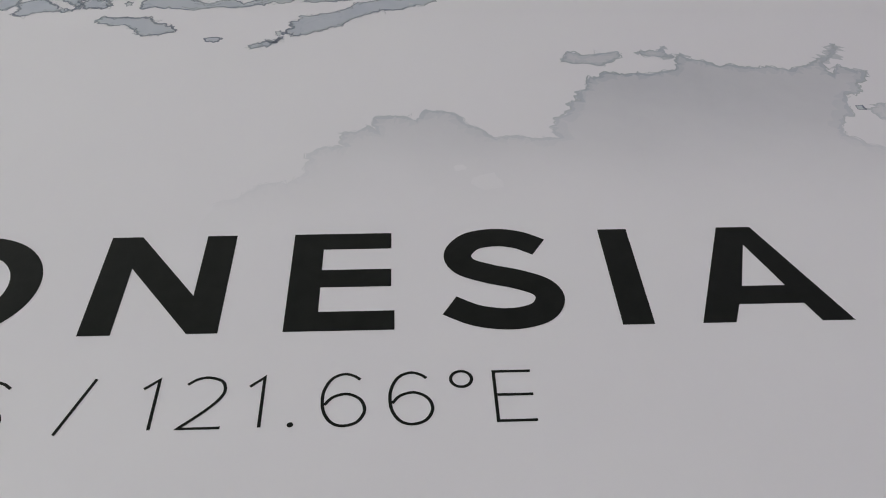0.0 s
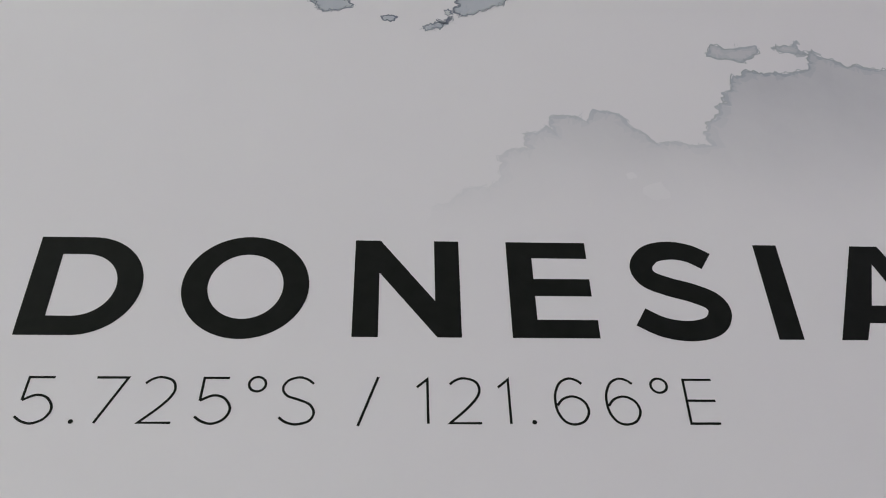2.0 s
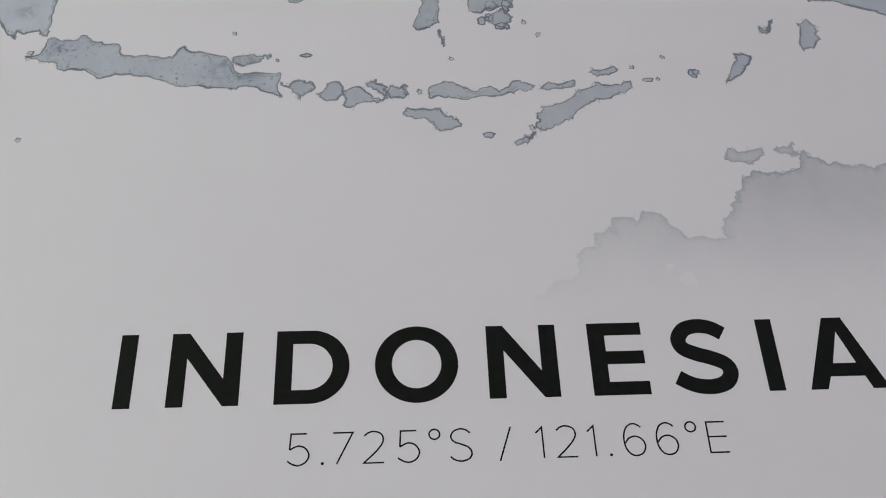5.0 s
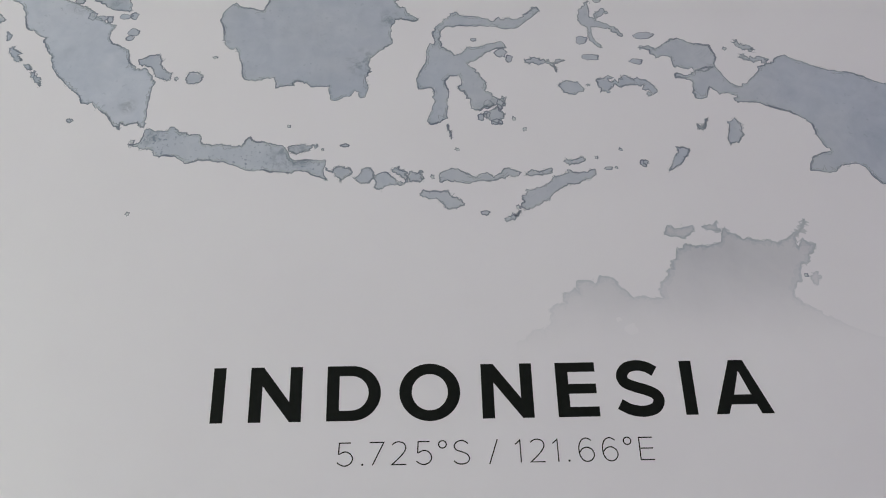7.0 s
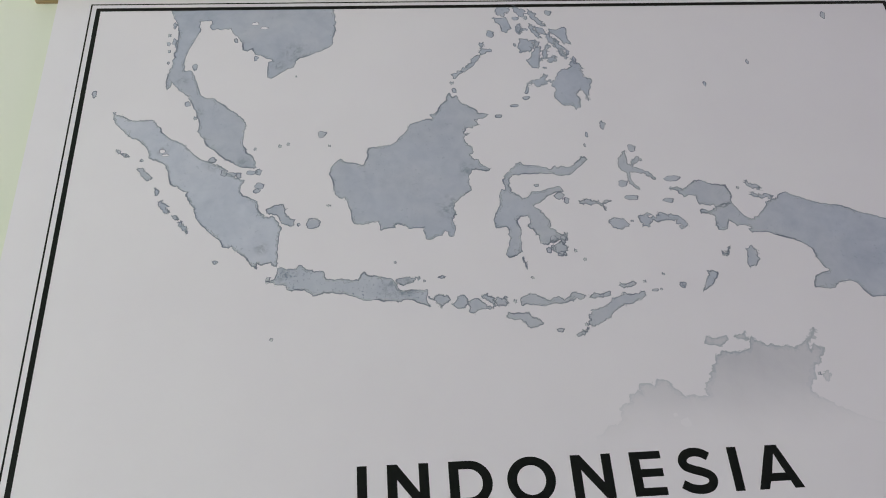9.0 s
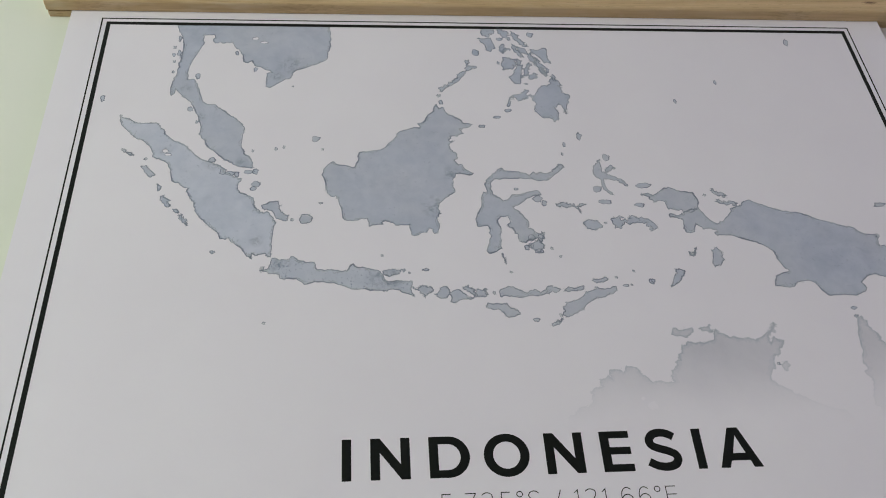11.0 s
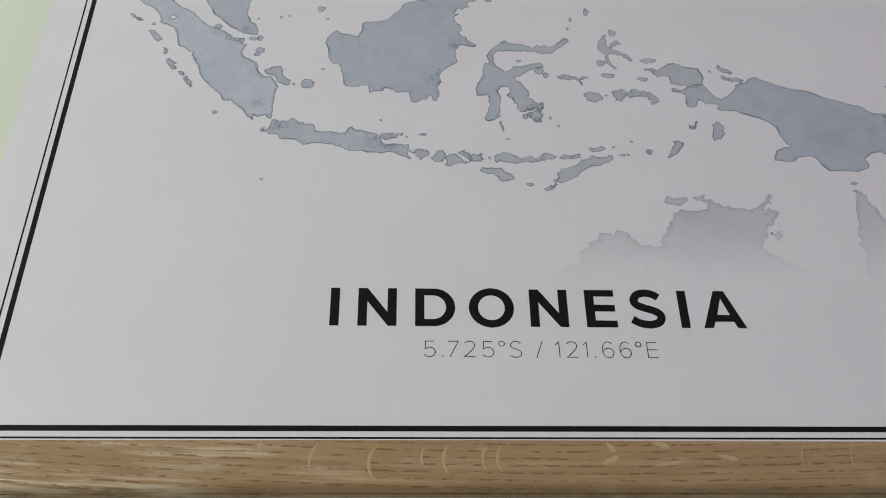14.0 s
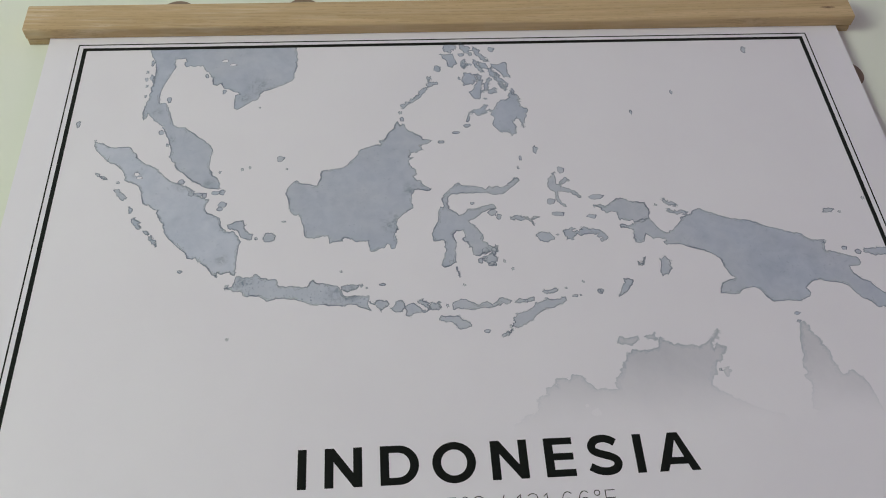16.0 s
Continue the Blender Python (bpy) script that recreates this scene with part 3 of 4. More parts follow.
PAPUA_NORTH = [
    (129.88, -1.28), (130.4, -1.14), (130.74, -1.38), (131.19, -1.05), (131.84, -0.72), (132.22, -0.77), (132.74, -1.06),
    (133.51, -1.11), (133.61, -1.54), (133.72, -1.92), (133.56, -2.3), (133.87, -2.96), (134.2, -3.51), (134.54, -3.7),
    (135.1, -3.43), (135.77, -2.74), (136.04, -2.41), (136.47, -2.28), (136.83, -1.9), (137.26, -1.76), (137.94, -2.15),
    (138.81, -2.53), (140.1, -2.82), (140.99, -3.11), (141.84, -3.54), (142.56, -3.73), (143.79, -4.16), (144.4, -4.67)]
PAPUA_EAST = [
    (145.07, -4.67), (145.16, -5), (145.05, -5.59), (145.79, -5.76), (146.49, -6.02), (147.03, -6.18), (147.17, -6.59),
    (146.82, -6.81), (146.29, -6.87), (146.41, -7.46), (146.84, -7.92), (147.34, -8.16), (147.73, -8.71), (148.13, -8.99),
    (148.59, -9.52), (149.02, -10.35), (148.45, -10.46), (147.73, -10.13), (147.19, -10.02), (146.87, -9.54), (146.37, -9.3),
    (145.98, -8.76), (145.74, -8.32), (145.24, -8.08), (144.51, -7.96), (143.99, -7.76), (143.37, -7.91), (142.83, -8.41),
    (143.03, -8.77), (142.61, -9.14), (142.18, -9.33), (141.25, -9.25), (140.41, -9.3), (140.04, -8.85), (139.79, -8.37),
    (139.46, -8.18), (138.88, -8.24), (138.46, -8.4)]
PAPUA_SOUTH = [
    (138.57, -8.36), (138.35, -8.61), (137.79, -8.64), (137.15, -8.55), (137.37, -7.88), (137.9, -7.59), (138.38, -7.47),
    (138.05, -7.03), (137.83, -6.51), (137.76, -5.94), (137.47, -5.63), (136.76, -5.17), (136.06, -4.94), (135.37, -4.66),
    (134.63, -4.61), (134.22, -4.43), (134.42, -4.2), (133.8, -4.1), (133.45, -3.96), (133.13, -3.69), (132.88, -4.32),
    (132.34, -4.36), (132.32, -3.77), (132.27, -3.27), (131.54, -3.17), (131.51, -2.94), (132.34, -2.94), (132.58, -2.71),
    (133.24, -2.67), (133.55, -2.49), (132.43, -2.53), (131.59, -2.52), (131.49, -1.91), (131.24, -1.81), (130.6, -1.71),
    (130.35, -1.43)]
ARNHEM_WEST = [
    (122.73, -16.96), (123.12, -16.75), (123.41, -16.4), (123.67, -16.32), (124.2, -16.14), (124.26, -15.39), (124.73, -15.17),
    (124.99, -15.12), (124.9, -14.67), (125.2, -14.62), (125.4, -14.39), (125.64, -14.68), (125.88, -14.05), (126.15, -14.05),
    (126.4, -14.23), (126.6, -13.8), (127.04, -13.92), (127.36, -14.16), (127.64, -14.5), (127.98, -14.93), (128.4, -14.8),
    (128.91, -14.94), (129.23, -14.92), (129.16, -14.61), (129.5, -14.09), (129.56, -13.66), (129.9, -13.52), (129.82, -13.16),
    (130.13, -12.87), (130.31, -12.58), (130.61, -12.34), (130.93, -12.43), (131.42, -12.41), (131.84, -12.35),
    (132.21, -12.27), (132.36, -11.69)]
ARNHEM_EAST = [
    (132.53, -11.51), (132.62, -11.76), (133.14, -11.97), (133.79, -12.13), (134.34, -12.14), (134.78, -12.32),
    (135.32, -12.09), (135.65, -11.79), (136.03, -11.54), (136.29, -11.12), (136.22, -11.42), (135.93, -11.79),
    (135.66, -12.03), (135.71, -12.57), (136, -12.09), (136.3, -12.4), (136.57, -12.4), (136.26, -12.85), (136.06, -13.29),
    (135.65, -13.41), (135.56, -14.02), (135.24, -14.51), (135.03, -14.88), (135.21, -15.08), (135.72, -15.45),
    (136.42, -15.88), (137.35, -16.45), (138.9, -16.98), (139.3, -18.0), (122.4, -18.0)]
CAPE_YORK = [
    (141.71, -10.91), (142, -10.8), (142.21, -11.34), (142.36, -11.84), (142.62, -12.18), (142.82, -12.71), (143.05, -13.4),
    (143.11, -14.11), (143.25, -14.58), (143.96, -14.3), (144.36, -14.71), (144.73, -15.23), (144.83, -15.99),
    (145.03, -16.93), (145.06, -17.67), (144.81, -18.38), (140.42, -18.16), (140.82, -17.09), (141.09, -15.62),
    (141.07, -14.86), (140.95, -14.08), (141.22, -12.92), (141.31, -12.12)]
BANGKA = [(105.22, -2.26), (105.38, -1.9), (105.76, -1.67), (106.15, -1.63), (106.31, -2.04), (106.36, -2.45), (106.59, -2.72),
    (106.91, -2.76), (106.78, -3.16), (106.5, -3.16), (106.11, -2.98), (105.94, -2.53), (105.58, -2.35)]
BELITUNG = [(107.56, -3.17), (107.72, -2.73), (108.07, -2.69), (108.36, -2.91), (108.34, -3.22), (108.02, -3.4), (107.74, -3.44)]
SIMEULUE = [(95.92, 2.8), (96.23, 2.65), (96.55, 2.41), (96.77, 2.17), (96.5, 2.26), (96.03, 2.56)]
NIAS = [(97.32, 1.25), (97.67, 1.3), (97.89, 1.01), (98.25, 0.64), (98.08, 0.31), (97.71, 0.68), (97.44, 1.11)]
BATU = [(98.56, -0.16), (98.8, -0.39), (98.74, -0.71), (98.6, -0.76)]
SIBERUT = [(98.84, -1.26), (99.1, -1.08), (99.31, -1.45), (99.59, -1.99), (99.24, -1.99), (98.99, -1.62)]
SIPORA = [(99.71, -2.21), (99.92, -2.21), (100.13, -2.53), (99.92, -2.53)]
PAGAI = [(100.11, -2.66), (100.45, -2.88), (100.69, -3.24), (100.69, -3.54), (100.37, -3.15)]
ENGGANO = [(102.24, -5.44), (102.4, -5.4), (102.58, -5.53), (102.43, -5.65)]
MADURA = [(112.7, -7.05), (112.98, -6.98), (113.39, -6.92), (114.04, -6.89), (114.1, -7.02), (113.68, -7.18), (113.41, -7.31),
    (112.99, -7.38), (112.74, -7.31)]
BALI = [(114.49, -8.23), (114.82, -8.29), (115.15, -8.17), (115.51, -8.2), (115.71, -8.49), (115.51, -8.65), (115.32, -8.75),
    (115.19, -8.97), (115.08, -8.74), (114.82, -8.49)]
LOMBOK = [(115.98, -8.66), (116.12, -8.37), (116.48, -8.24), (116.7, -8.5), (116.67, -8.82), (116.51, -9.04), (116.12, -9.07),
    (115.93, -8.94)]
SUMBAWA = [(116.7, -8.66), (116.89, -8.57), (117.23, -8.47), (117.5, -8.73), (117.72, -8.99), (118.13, -8.89), (118.27, -9.02),
    (117.72, -9.14), (117.17, -9.2), (116.76, -9.33), (116.81, -8.98)]
TAMBORA = [(117.48, -8.35), (117.87, -8.15), (118.14, -8.45), (118.33, -8.83), (118.05, -8.77), (117.72, -8.51)]
BIMA = [(118.33, -8.45), (118.61, -8.51), (118.84, -8.39), (119.02, -8.84), (118.69, -8.96), (118.33, -8.96)]
FLORES = [(119.69, -8.68), (120.09, -8.4), (120.37, -8.3), (120.78, -8.47), (121.05, -8.6), (121.38, -8.79), (121.61, -8.6),
    (121.89, -8.54), (122.21, -8.8), (122.45, -8.61), (122.74, -8.32), (123.29, -8.48), (123.51, -8.55), (123.13, -8.8),
    (122.57, -8.8), (122.29, -8.93), (121.59, -8.95), (121.03, -9.11), (120.48, -9.01), (119.93, -8.94), (119.71, -8.97)]
LEMBATA = [(123.7, -8.68), (124, -8.39), (124.41, -8.49), (124.93, -8.3), (124.97, -8.56), (124.54, -8.65), (124.06, -8.71)]
SUMBA = [(118.81, -9.63), (119.09, -9.5), (119.64, -9.51), (120.05, -9.48), (120.23, -9.79), (120.5, -9.86), (120.76, -10.24),
    (120.43, -10.42), (120.1, -10.42), (119.84, -10.17), (119.57, -9.88), (119.21, -9.91), (118.89, -9.81)]
TIMOR = [(123.4, -10.2), (123.48, -9.82), (123.78, -9.48), (124.2, -9.39), (124.64, -9.2), (125.04, -8.75), (125.52, -8.63),
    (126.23, -8.6), (126.95, -8.41), (127, -8.7), (126.33, -8.99), (125.46, -9.3), (125.02, -9.58), (124.71, -10.02),
    (124.14, -10.26), (123.65, -10.51), (123.39, -10.38)]
ROTE = [(122.61, -10.96), (123, -10.78), (123.35, -10.54), (123.22, -10.78), (122.9, -11.02), (122.68, -11.11)]
WETAR = [(125.52, -7.98), (125.65, -7.85), (126.01, -7.88), (126.4, -7.72), (126.58, -7.86), (126.28, -8.05), (125.85, -8.11)]
TANIMBAR = [(131.32, -7.23), (131.56, -7.32), (131.28, -7.78), (131.01, -8.2), (130.6, -8.44), (130.44, -8.52), (130.69, -7.98),
    (130.92, -7.57)]
ARU = [(134.06, -5.58), (134.25, -5.85), (134.21, -6.33), (134.35, -6.55), (133.98, -6.98), (133.59, -7.1), (133.52, -6.75),
    (133.69, -6.19)]
KAI = [(132.17, -5.87), (132.3, -6.09), (132.72, -5.57), (132.56, -5.92), (132.38, -6.22), (132.21, -6.17)]
PALAWAN = [(117.12, 8.08), (117.34, 8.53), (117.78, 8.99), (118.2, 9.22), (118.43, 9.62), (118.88, 10.14), (119.25, 10.67),
    (119.18, 10.96), (119.46, 11.37), (119.5, 10.73), (119.9, 10.5), (119.34, 10.26), (118.84, 9.62), (118.39, 9.05),
    (117.75, 8.59), (117.24, 8.08)]
MINDORO = [(120.23, 13.67), (120.7, 13.62), (121.27, 13.75), (121.48, 12.84), (121.17, 12.23), (120.93, 12.35), (120.69, 13.07)]
BATANGAS = [(120.62, 14.74), (121.66, 14.75), (121.42, 14.06), (120.97, 13.81), (120.64, 13.99)]
QUEZON = [(121.74, 14.75), (122.22, 14.76), (122.8, 14.08), (122.61, 13.46), (122.14, 13.95)]
BICOL = [(122.85, 14.52), (123.44, 14.03), (123.67, 13.3), (124.04, 12.81), (123.55, 12.99), (122.98, 13.72)]
PANAY = [(121.96, 11.64), (122.51, 11.59), (122.96, 11.47), (122.92, 10.71), (122.35, 10.47), (121.84, 10.34)]
NEGROS = [(122.88, 10.71), (123.4, 10.89), (123.23, 10.01), (123.03, 8.97), (122.69, 8.91), (122.26, 9.54), (122.64, 10)]
CEBU = [(123.9, 11.19), (123.9, 10.42), (123.34, 9.55), (123.09, 9.55), (123.64, 10.71)]
BOHOL = [(123.63, 9.55), (123.98, 10.02), (124.38, 9.9), (124.25, 9.5), (123.82, 9.38)]
LEYTE = [(124.34, 11.67), (124.72, 11.32), (124.99, 10.73), (125.01, 9.91), (124.71, 10.14), (124.42, 10.96)]
SAMAR = [(124.18, 12.51), (124.77, 12.46), (125.31, 12.65), (125.33, 11.8), (125.53, 11.03), (125.03, 11.08), (124.76, 11.67),
    (124.42, 12.03)]
MARINDUQUE = [(122.02, 13.09), (122.25, 12.85), (122.28, 12.24), (122, 12.06), (121.87, 12.48)]
CATANDUANES = [(122.79, 13.1), (123.18, 12.74), (123.36, 12.08), (123.57, 11.66), (123.25, 11.78), (122.88, 12.37)]
BILIRAN = [(123.88, 12.14), (124.27, 11.79), (124.55, 11.31), (124.33, 10.84), (123.97, 11.43)]
SURIGAO = [(124.57, 10.72), (124.86, 10.37), (125.12, 9.8), (124.94, 9.68), (124.62, 10.14)]
GUIMARAS = [(123.05, 11.53), (123.28, 11.3), (123.15, 10.83), (122.95, 10.94)]
MASBATE = [(123.19, 12.86), (123.72, 12.62), (123.9, 11.96), (123.29, 12.2)]
MINDANAO = [(123.8, 7.74), (124.18, 8.19), (124.54, 8.76), (124.95, 8.7), (125.27, 8.99), (125.28, 9.74), (125.48, 9.62),
    (125.84, 9.17), (125.93, 8.31), (126.2, 7.87), (126.3, 7.09), (126.04, 6.65), (125.94, 5.94), (125.82, 6.54),
    (125.56, 7.03), (125.22, 6.64), (125.43, 6.1), (125.35, 5.45), (125, 5.23), (124.84, 5.56), (124.35, 5.55), (123.99, 5.93),
    (123.72, 6.36), (123.92, 7.02), (123.69, 7.46), (123.38, 7.62), (122.93, 7.29), (122.54, 7.45), (122.37, 7.73),
    (122.11, 7.17), (121.93, 6.63), (121.78, 6.73), (122.05, 7.45), (122.29, 7.78), (122.79, 7.9), (123.26, 8.41),
    (123.53, 8.3), (123.57, 7.85)]
BUTON = [(122.21, -5.09), (122.53, -4.83), (122.76, -5.09), (122.91, -5.31), (122.85, -5.53), (122.6, -5.83), (122.36, -5.7),
    (122.09, -5.52)]
SELAYAR = [(120.19, -5.84), (120.29, -6.27), (120.32, -6.69), (120.25, -6.35)]
SULA = [(124.07, -1.95), (124.38, -1.86), (124.92, -2.05), (125.68, -2.01), (126.13, -2.06), (125.57, -2.24), (125.64, -2.79),
    (125.51, -2.42), (125.08, -2.23), (124.33, -2.27)]
BURU = [(125.68, -3.52), (126.05, -3.3), (126.6, -3.35), (126.91, -3.81), (126.48, -4.12), (125.94, -4.02), (125.73, -3.7)]
SERAM = [(127.55, -3.27), (128.16, -3), (128.69, -3.19), (129.1, -3.05), (129.45, -3.19), (130, -3.29), (130.31, -3.61),
    (130.41, -4.07), (130.08, -3.84), (129.57, -3.56), (128.79, -3.69), (128.45, -3.5), (128.21, -3.82), (127.69, -4.04),
    (127.61, -3.59)]
HALMAHERA = [(127.08, 0.92), (127.39, 1.66), (127.65, 1.81), (127.62, 1.16), (127.62, 0.67), (128.08, 1.06), (128.38, 1.26),
    (128.27, 0.81), (127.9, 0.47), (128.26, 0.32), (128.86, -0.07), (129.16, -0.56), (128.64, -0.22), (128.1, 0.03),
    (127.64, 0.08), (127.63, -0.45), (127.83, -0.93), (128.08, -1.27), (127.73, -1.08), (127.42, -0.6), (127.44, 0.03),
    (127.16, 0.18), (126.98, 0.52)]
YAPEN = [(134.89, -1.89), (135.5, -1.8), (136.41, -2.04), (136.16, -2.27), (135.43, -2.08)]
BIAK = [(134.73, -0.93), (135.18, -0.98), (135.78, -1.41), (135.55, -1.56), (135.1, -1.31)]
NEW_BRITAIN = [(147.63, -5.56), (148.25, -5.49), (149.42, -5.35), (149.97, -5.47), (149.21, -5.95), (148.47, -6.01), (147.74, -5.84)]
MANUS = [(145.81, -2.4), (145.98, -2.11), (146.74, -2.14), (146.47, -2.38)]
TIWI = [(129.72, -11.88), (129.93, -11.36), (130.32, -11.55), (131.09, -11.38), (131.14, -11.59), (130.66, -12.04),
    (130.12, -11.97)]
COBURG = [(131.46, -11.47), (131.86, -11.35), (132.23, -11.14), (132.2, -11.51), (132.35, -11.72), (131.97, -11.69)]
GROOTE = [(135.93, -14.17), (136.06, -13.82), (136.39, -13.77), (136.43, -14.09), (136.14, -14.46)]
WEST_ISLETS = [
    (104.21, 0.76, 0.33, 0.19), (104.64, 0.8, 0.19, 0.24), (104.71, -0.24, 0.32, 0.24), (104.59, -0.61, 0.18, 0.19), (94.04,
    7.28, 0.15, 0.32), (95.47, 5.71, 0.11, 0.08), (108.45, 3.6, 0.23, 0.3), (105.86, 2.74, 0.11, 0.15), (106.38, 2.89, 0.11,
    0.15), (108.93, 2.69, 0.11, 0.1), (104.35, 2.55, 0.09, 0.15), (105.76, -10.55, 0.1, 0.11), (98.54, 13.23, 0.08, 0.35),
    (98.28, 12.34, 0.12, 0.17), (98.28, 11.58, 0.12, 0.23), (98.66, 11.76, 0.16, 0.35), (98.4, 10.9, 0.12, 0.14), (98.44,
    9.88, 0.11, 0.14), (98.78, 11.36, 0.08, 0.17), (99.97, 6.31, 0.19, 0.21), (100.5, 5.11, 0.11, 0.16), (100.19, 9.45, 0.16,
    0.28), (104.07, 10.16, 0.1, 0.28), (102.72, 11.81, 0.12, 0.24)]
WEST_ISLETS_MORE = [
    (106.76, 8.51, 0.08, 0.08), (101.77, 1.77, 0.22, 0.24), (102.54, 0.81, 0.18, 0.28), (103.02, 0.66, 0.33, 0.19), (103.46,
    0.57, 0.15, 0.24), (107.13, -3.12, 0.11, 0.13), (108.87, -1.83, 0.15, 0.09), (105.46, -6.71, 0.14, 0.13), (97.56, 1.88,
    0.14, 0.12)]
MIDDLE_ISLETS = [
    (112.68, -5.92, 0.09, 0.1), (114.3, -7.22, 0.08, 0.08), (115.35, -7, 0.23, 0.1), (119.38, -8.74, 0.11, 0.16), (116.98,
    7.69, 0.16, 0.17), (117.1, 7.04, 0.16, 0.22)]
SULU_ISLETS = [
    (120.58, -7.26, 0.11, 0.1), (121.73, -10.65, 0.22, 0.13), (123.25, -10.38, 0.11, 0.15), (119.99, 12.15, 0.25, 0.36),
    (124.23, 14.11, 0.22, 0.31), (121.89, 13.58, 0.22, 0.18), (121.92, 12.48, 0.17, 0.36), (122.43, 12.49, 0.25, 0.12),
    (121.57, 11.04, 0.11, 0.18), (123.4, 8.92, 0.16, 0.11), (121.82, 6.3, 0.28, 0.16), (120.95, 5.65, 0.28, 0.13), (119.81,
    4.8, 0.24, 0.13), (125.51, 9.57, 0.13, 0.4), (125.15, 10.32, 0.12, 0.23), (121.78, -5.43, 0.18, 0.22), (123.35, -5.54,
    0.11, 0.13), (122.91, -1.61, 0.34, 0.28), (123.32, -1.94, 0.15, 0.23), (121.61, -0.75, 0.19, 0.11), (128.07, 1.96, 0.27,
    0.31), (125.12, 2.27, 0.08, 0.15), (126.49, 3.86, 0.12, 0.42), (125.36, 3.14, 0.08, 0.26)]
SULU_ISLETS_MORE = [
    (122.91, -4.39, 0.15, 0.18), (122.15, -4.72, 0.26, 0.3), (122.72, -4.72, 0.14, 0.36), (122.55, -5.72, 0.3, 0.16), (122.05, -5.28, 0.16, 0.22)]
EAST_ISLETS = [
    (144.36, 13.6, 0.14, 0.44), (137.59, 9.21, 0.11, 0.23), (134.13, 7.24, 0.11, 0.28), (127.1, -7.76, 0.09, 0.1), (128.29,
    -7.31, 0.1, 0.1), (127.6, -8.35, 0.2, 0.1), (129.4, -8.04, 0.17, 0.17), (127.98, -8.32, 0.08, 0.08), (123.82, -6.15, 0.1,
    0.13), (127.01, -0.79, 0.26, 0.29), (127.4, -1.88, 0.42, 0.21), (129.64, -2.13, 0.35, 0.19), (130.25, -0.51, 0.54, 0.24),
    (134.27, -1.36, 0.12, 0.12), (127.13, -3.58, 0.11, 0.09), (129.3, -8.09, 0.18, 0.21), (146.41, -5.42, 0.2, 0.16), (147.26,
    -5.73, 0.23, 0.2), (145.22, -4.81, 0.14, 0.16), (149.08, -1.29, 0.16, 0.15), (141.68, -10.24, 0.19, 0.12), (141.66,
    -10.82, 0.15, 0.12), (147.03, -2.4, 0.12, 0.1), (135.76, -13.93, 0.11, 0.11)]

def ragged(points, rng, depth=3, amount=0.2):
    """A coast with smaller bays and capes between the drawn points: ragged in some stretches, plain in others."""
    rough, level = [], 1.0
    for _ in points:
        level = max(0.3, min(1.7, level * math.exp(rng.gauss(0, 0.55))))
        rough.append(level)
        level = 0.7 * level + 0.3 * 0.9
    for _ in range(depth):
        out, also = [], []
        for (ax, az), (bx, bz), f in zip(points, points[1:] + points[:1], rough):
            long = math.hypot(bx - ax, bz - az)
            out.append((ax, az))
            also.append(f)
            if long > 0.0005:
                s = f * rng.uniform(-amount, amount) * min(long, 0.004) * (2.6 if rng.random() < 0.14 else 1.0)
                out.append(((ax + bx) / 2 - (bz - az) / long * s, (az + bz) / 2 + (bx - ax) / long * s))
                also.append(f)
        points, rough = out, also
    return points


def tide(rng, line, step):
    """A slowly wandering strength between 0 and 1 along a closed line, with about one turn every step metres."""
    total = sum(math.dist(p, q) for p, q in zip(line, line[1:] + line[:1]))
    knots = max(3, round(total / step))
    level = [rng.random() for _ in range(knots)]
    out, gone = [], 0.0
    for p, q in zip(line, line[1:] + line[:1]):
        at = gone / total * knots
        i, f = int(at) % knots, at - int(at)
        f = f * f * (3 - 2 * f)
        out.append(level[i] * (1 - f) + level[(i + 1) % knots] * f)
        gone += math.dist(p, q)
    return out


from mathutils.geometry import delaunay_2d_cdt

layers = []
FADED = 0.03  # height on the poster below which the grey coasts have thinned out to bare paper
SKETCH = wash_material("thin_pencil_edge", (0.345, 0.37, 0.43), (0.245, 0.27, 0.325), 0.3, (0.21, 0.235, 0.285), (0.32, 0.34, 0.395))
PALE_WASH = wash_material("thin_pale_wash", (0.48, 0.515, 0.595), (0.37, 0.41, 0.495), 0.3, (0.35, 0.39, 0.46), (0.60, 0.61, 0.65))
FAINT = plain_material("faint_pencil", (0.50, 0.505, 0.56), (0.68, 0.67, 0.72), 160.0, 0.4)


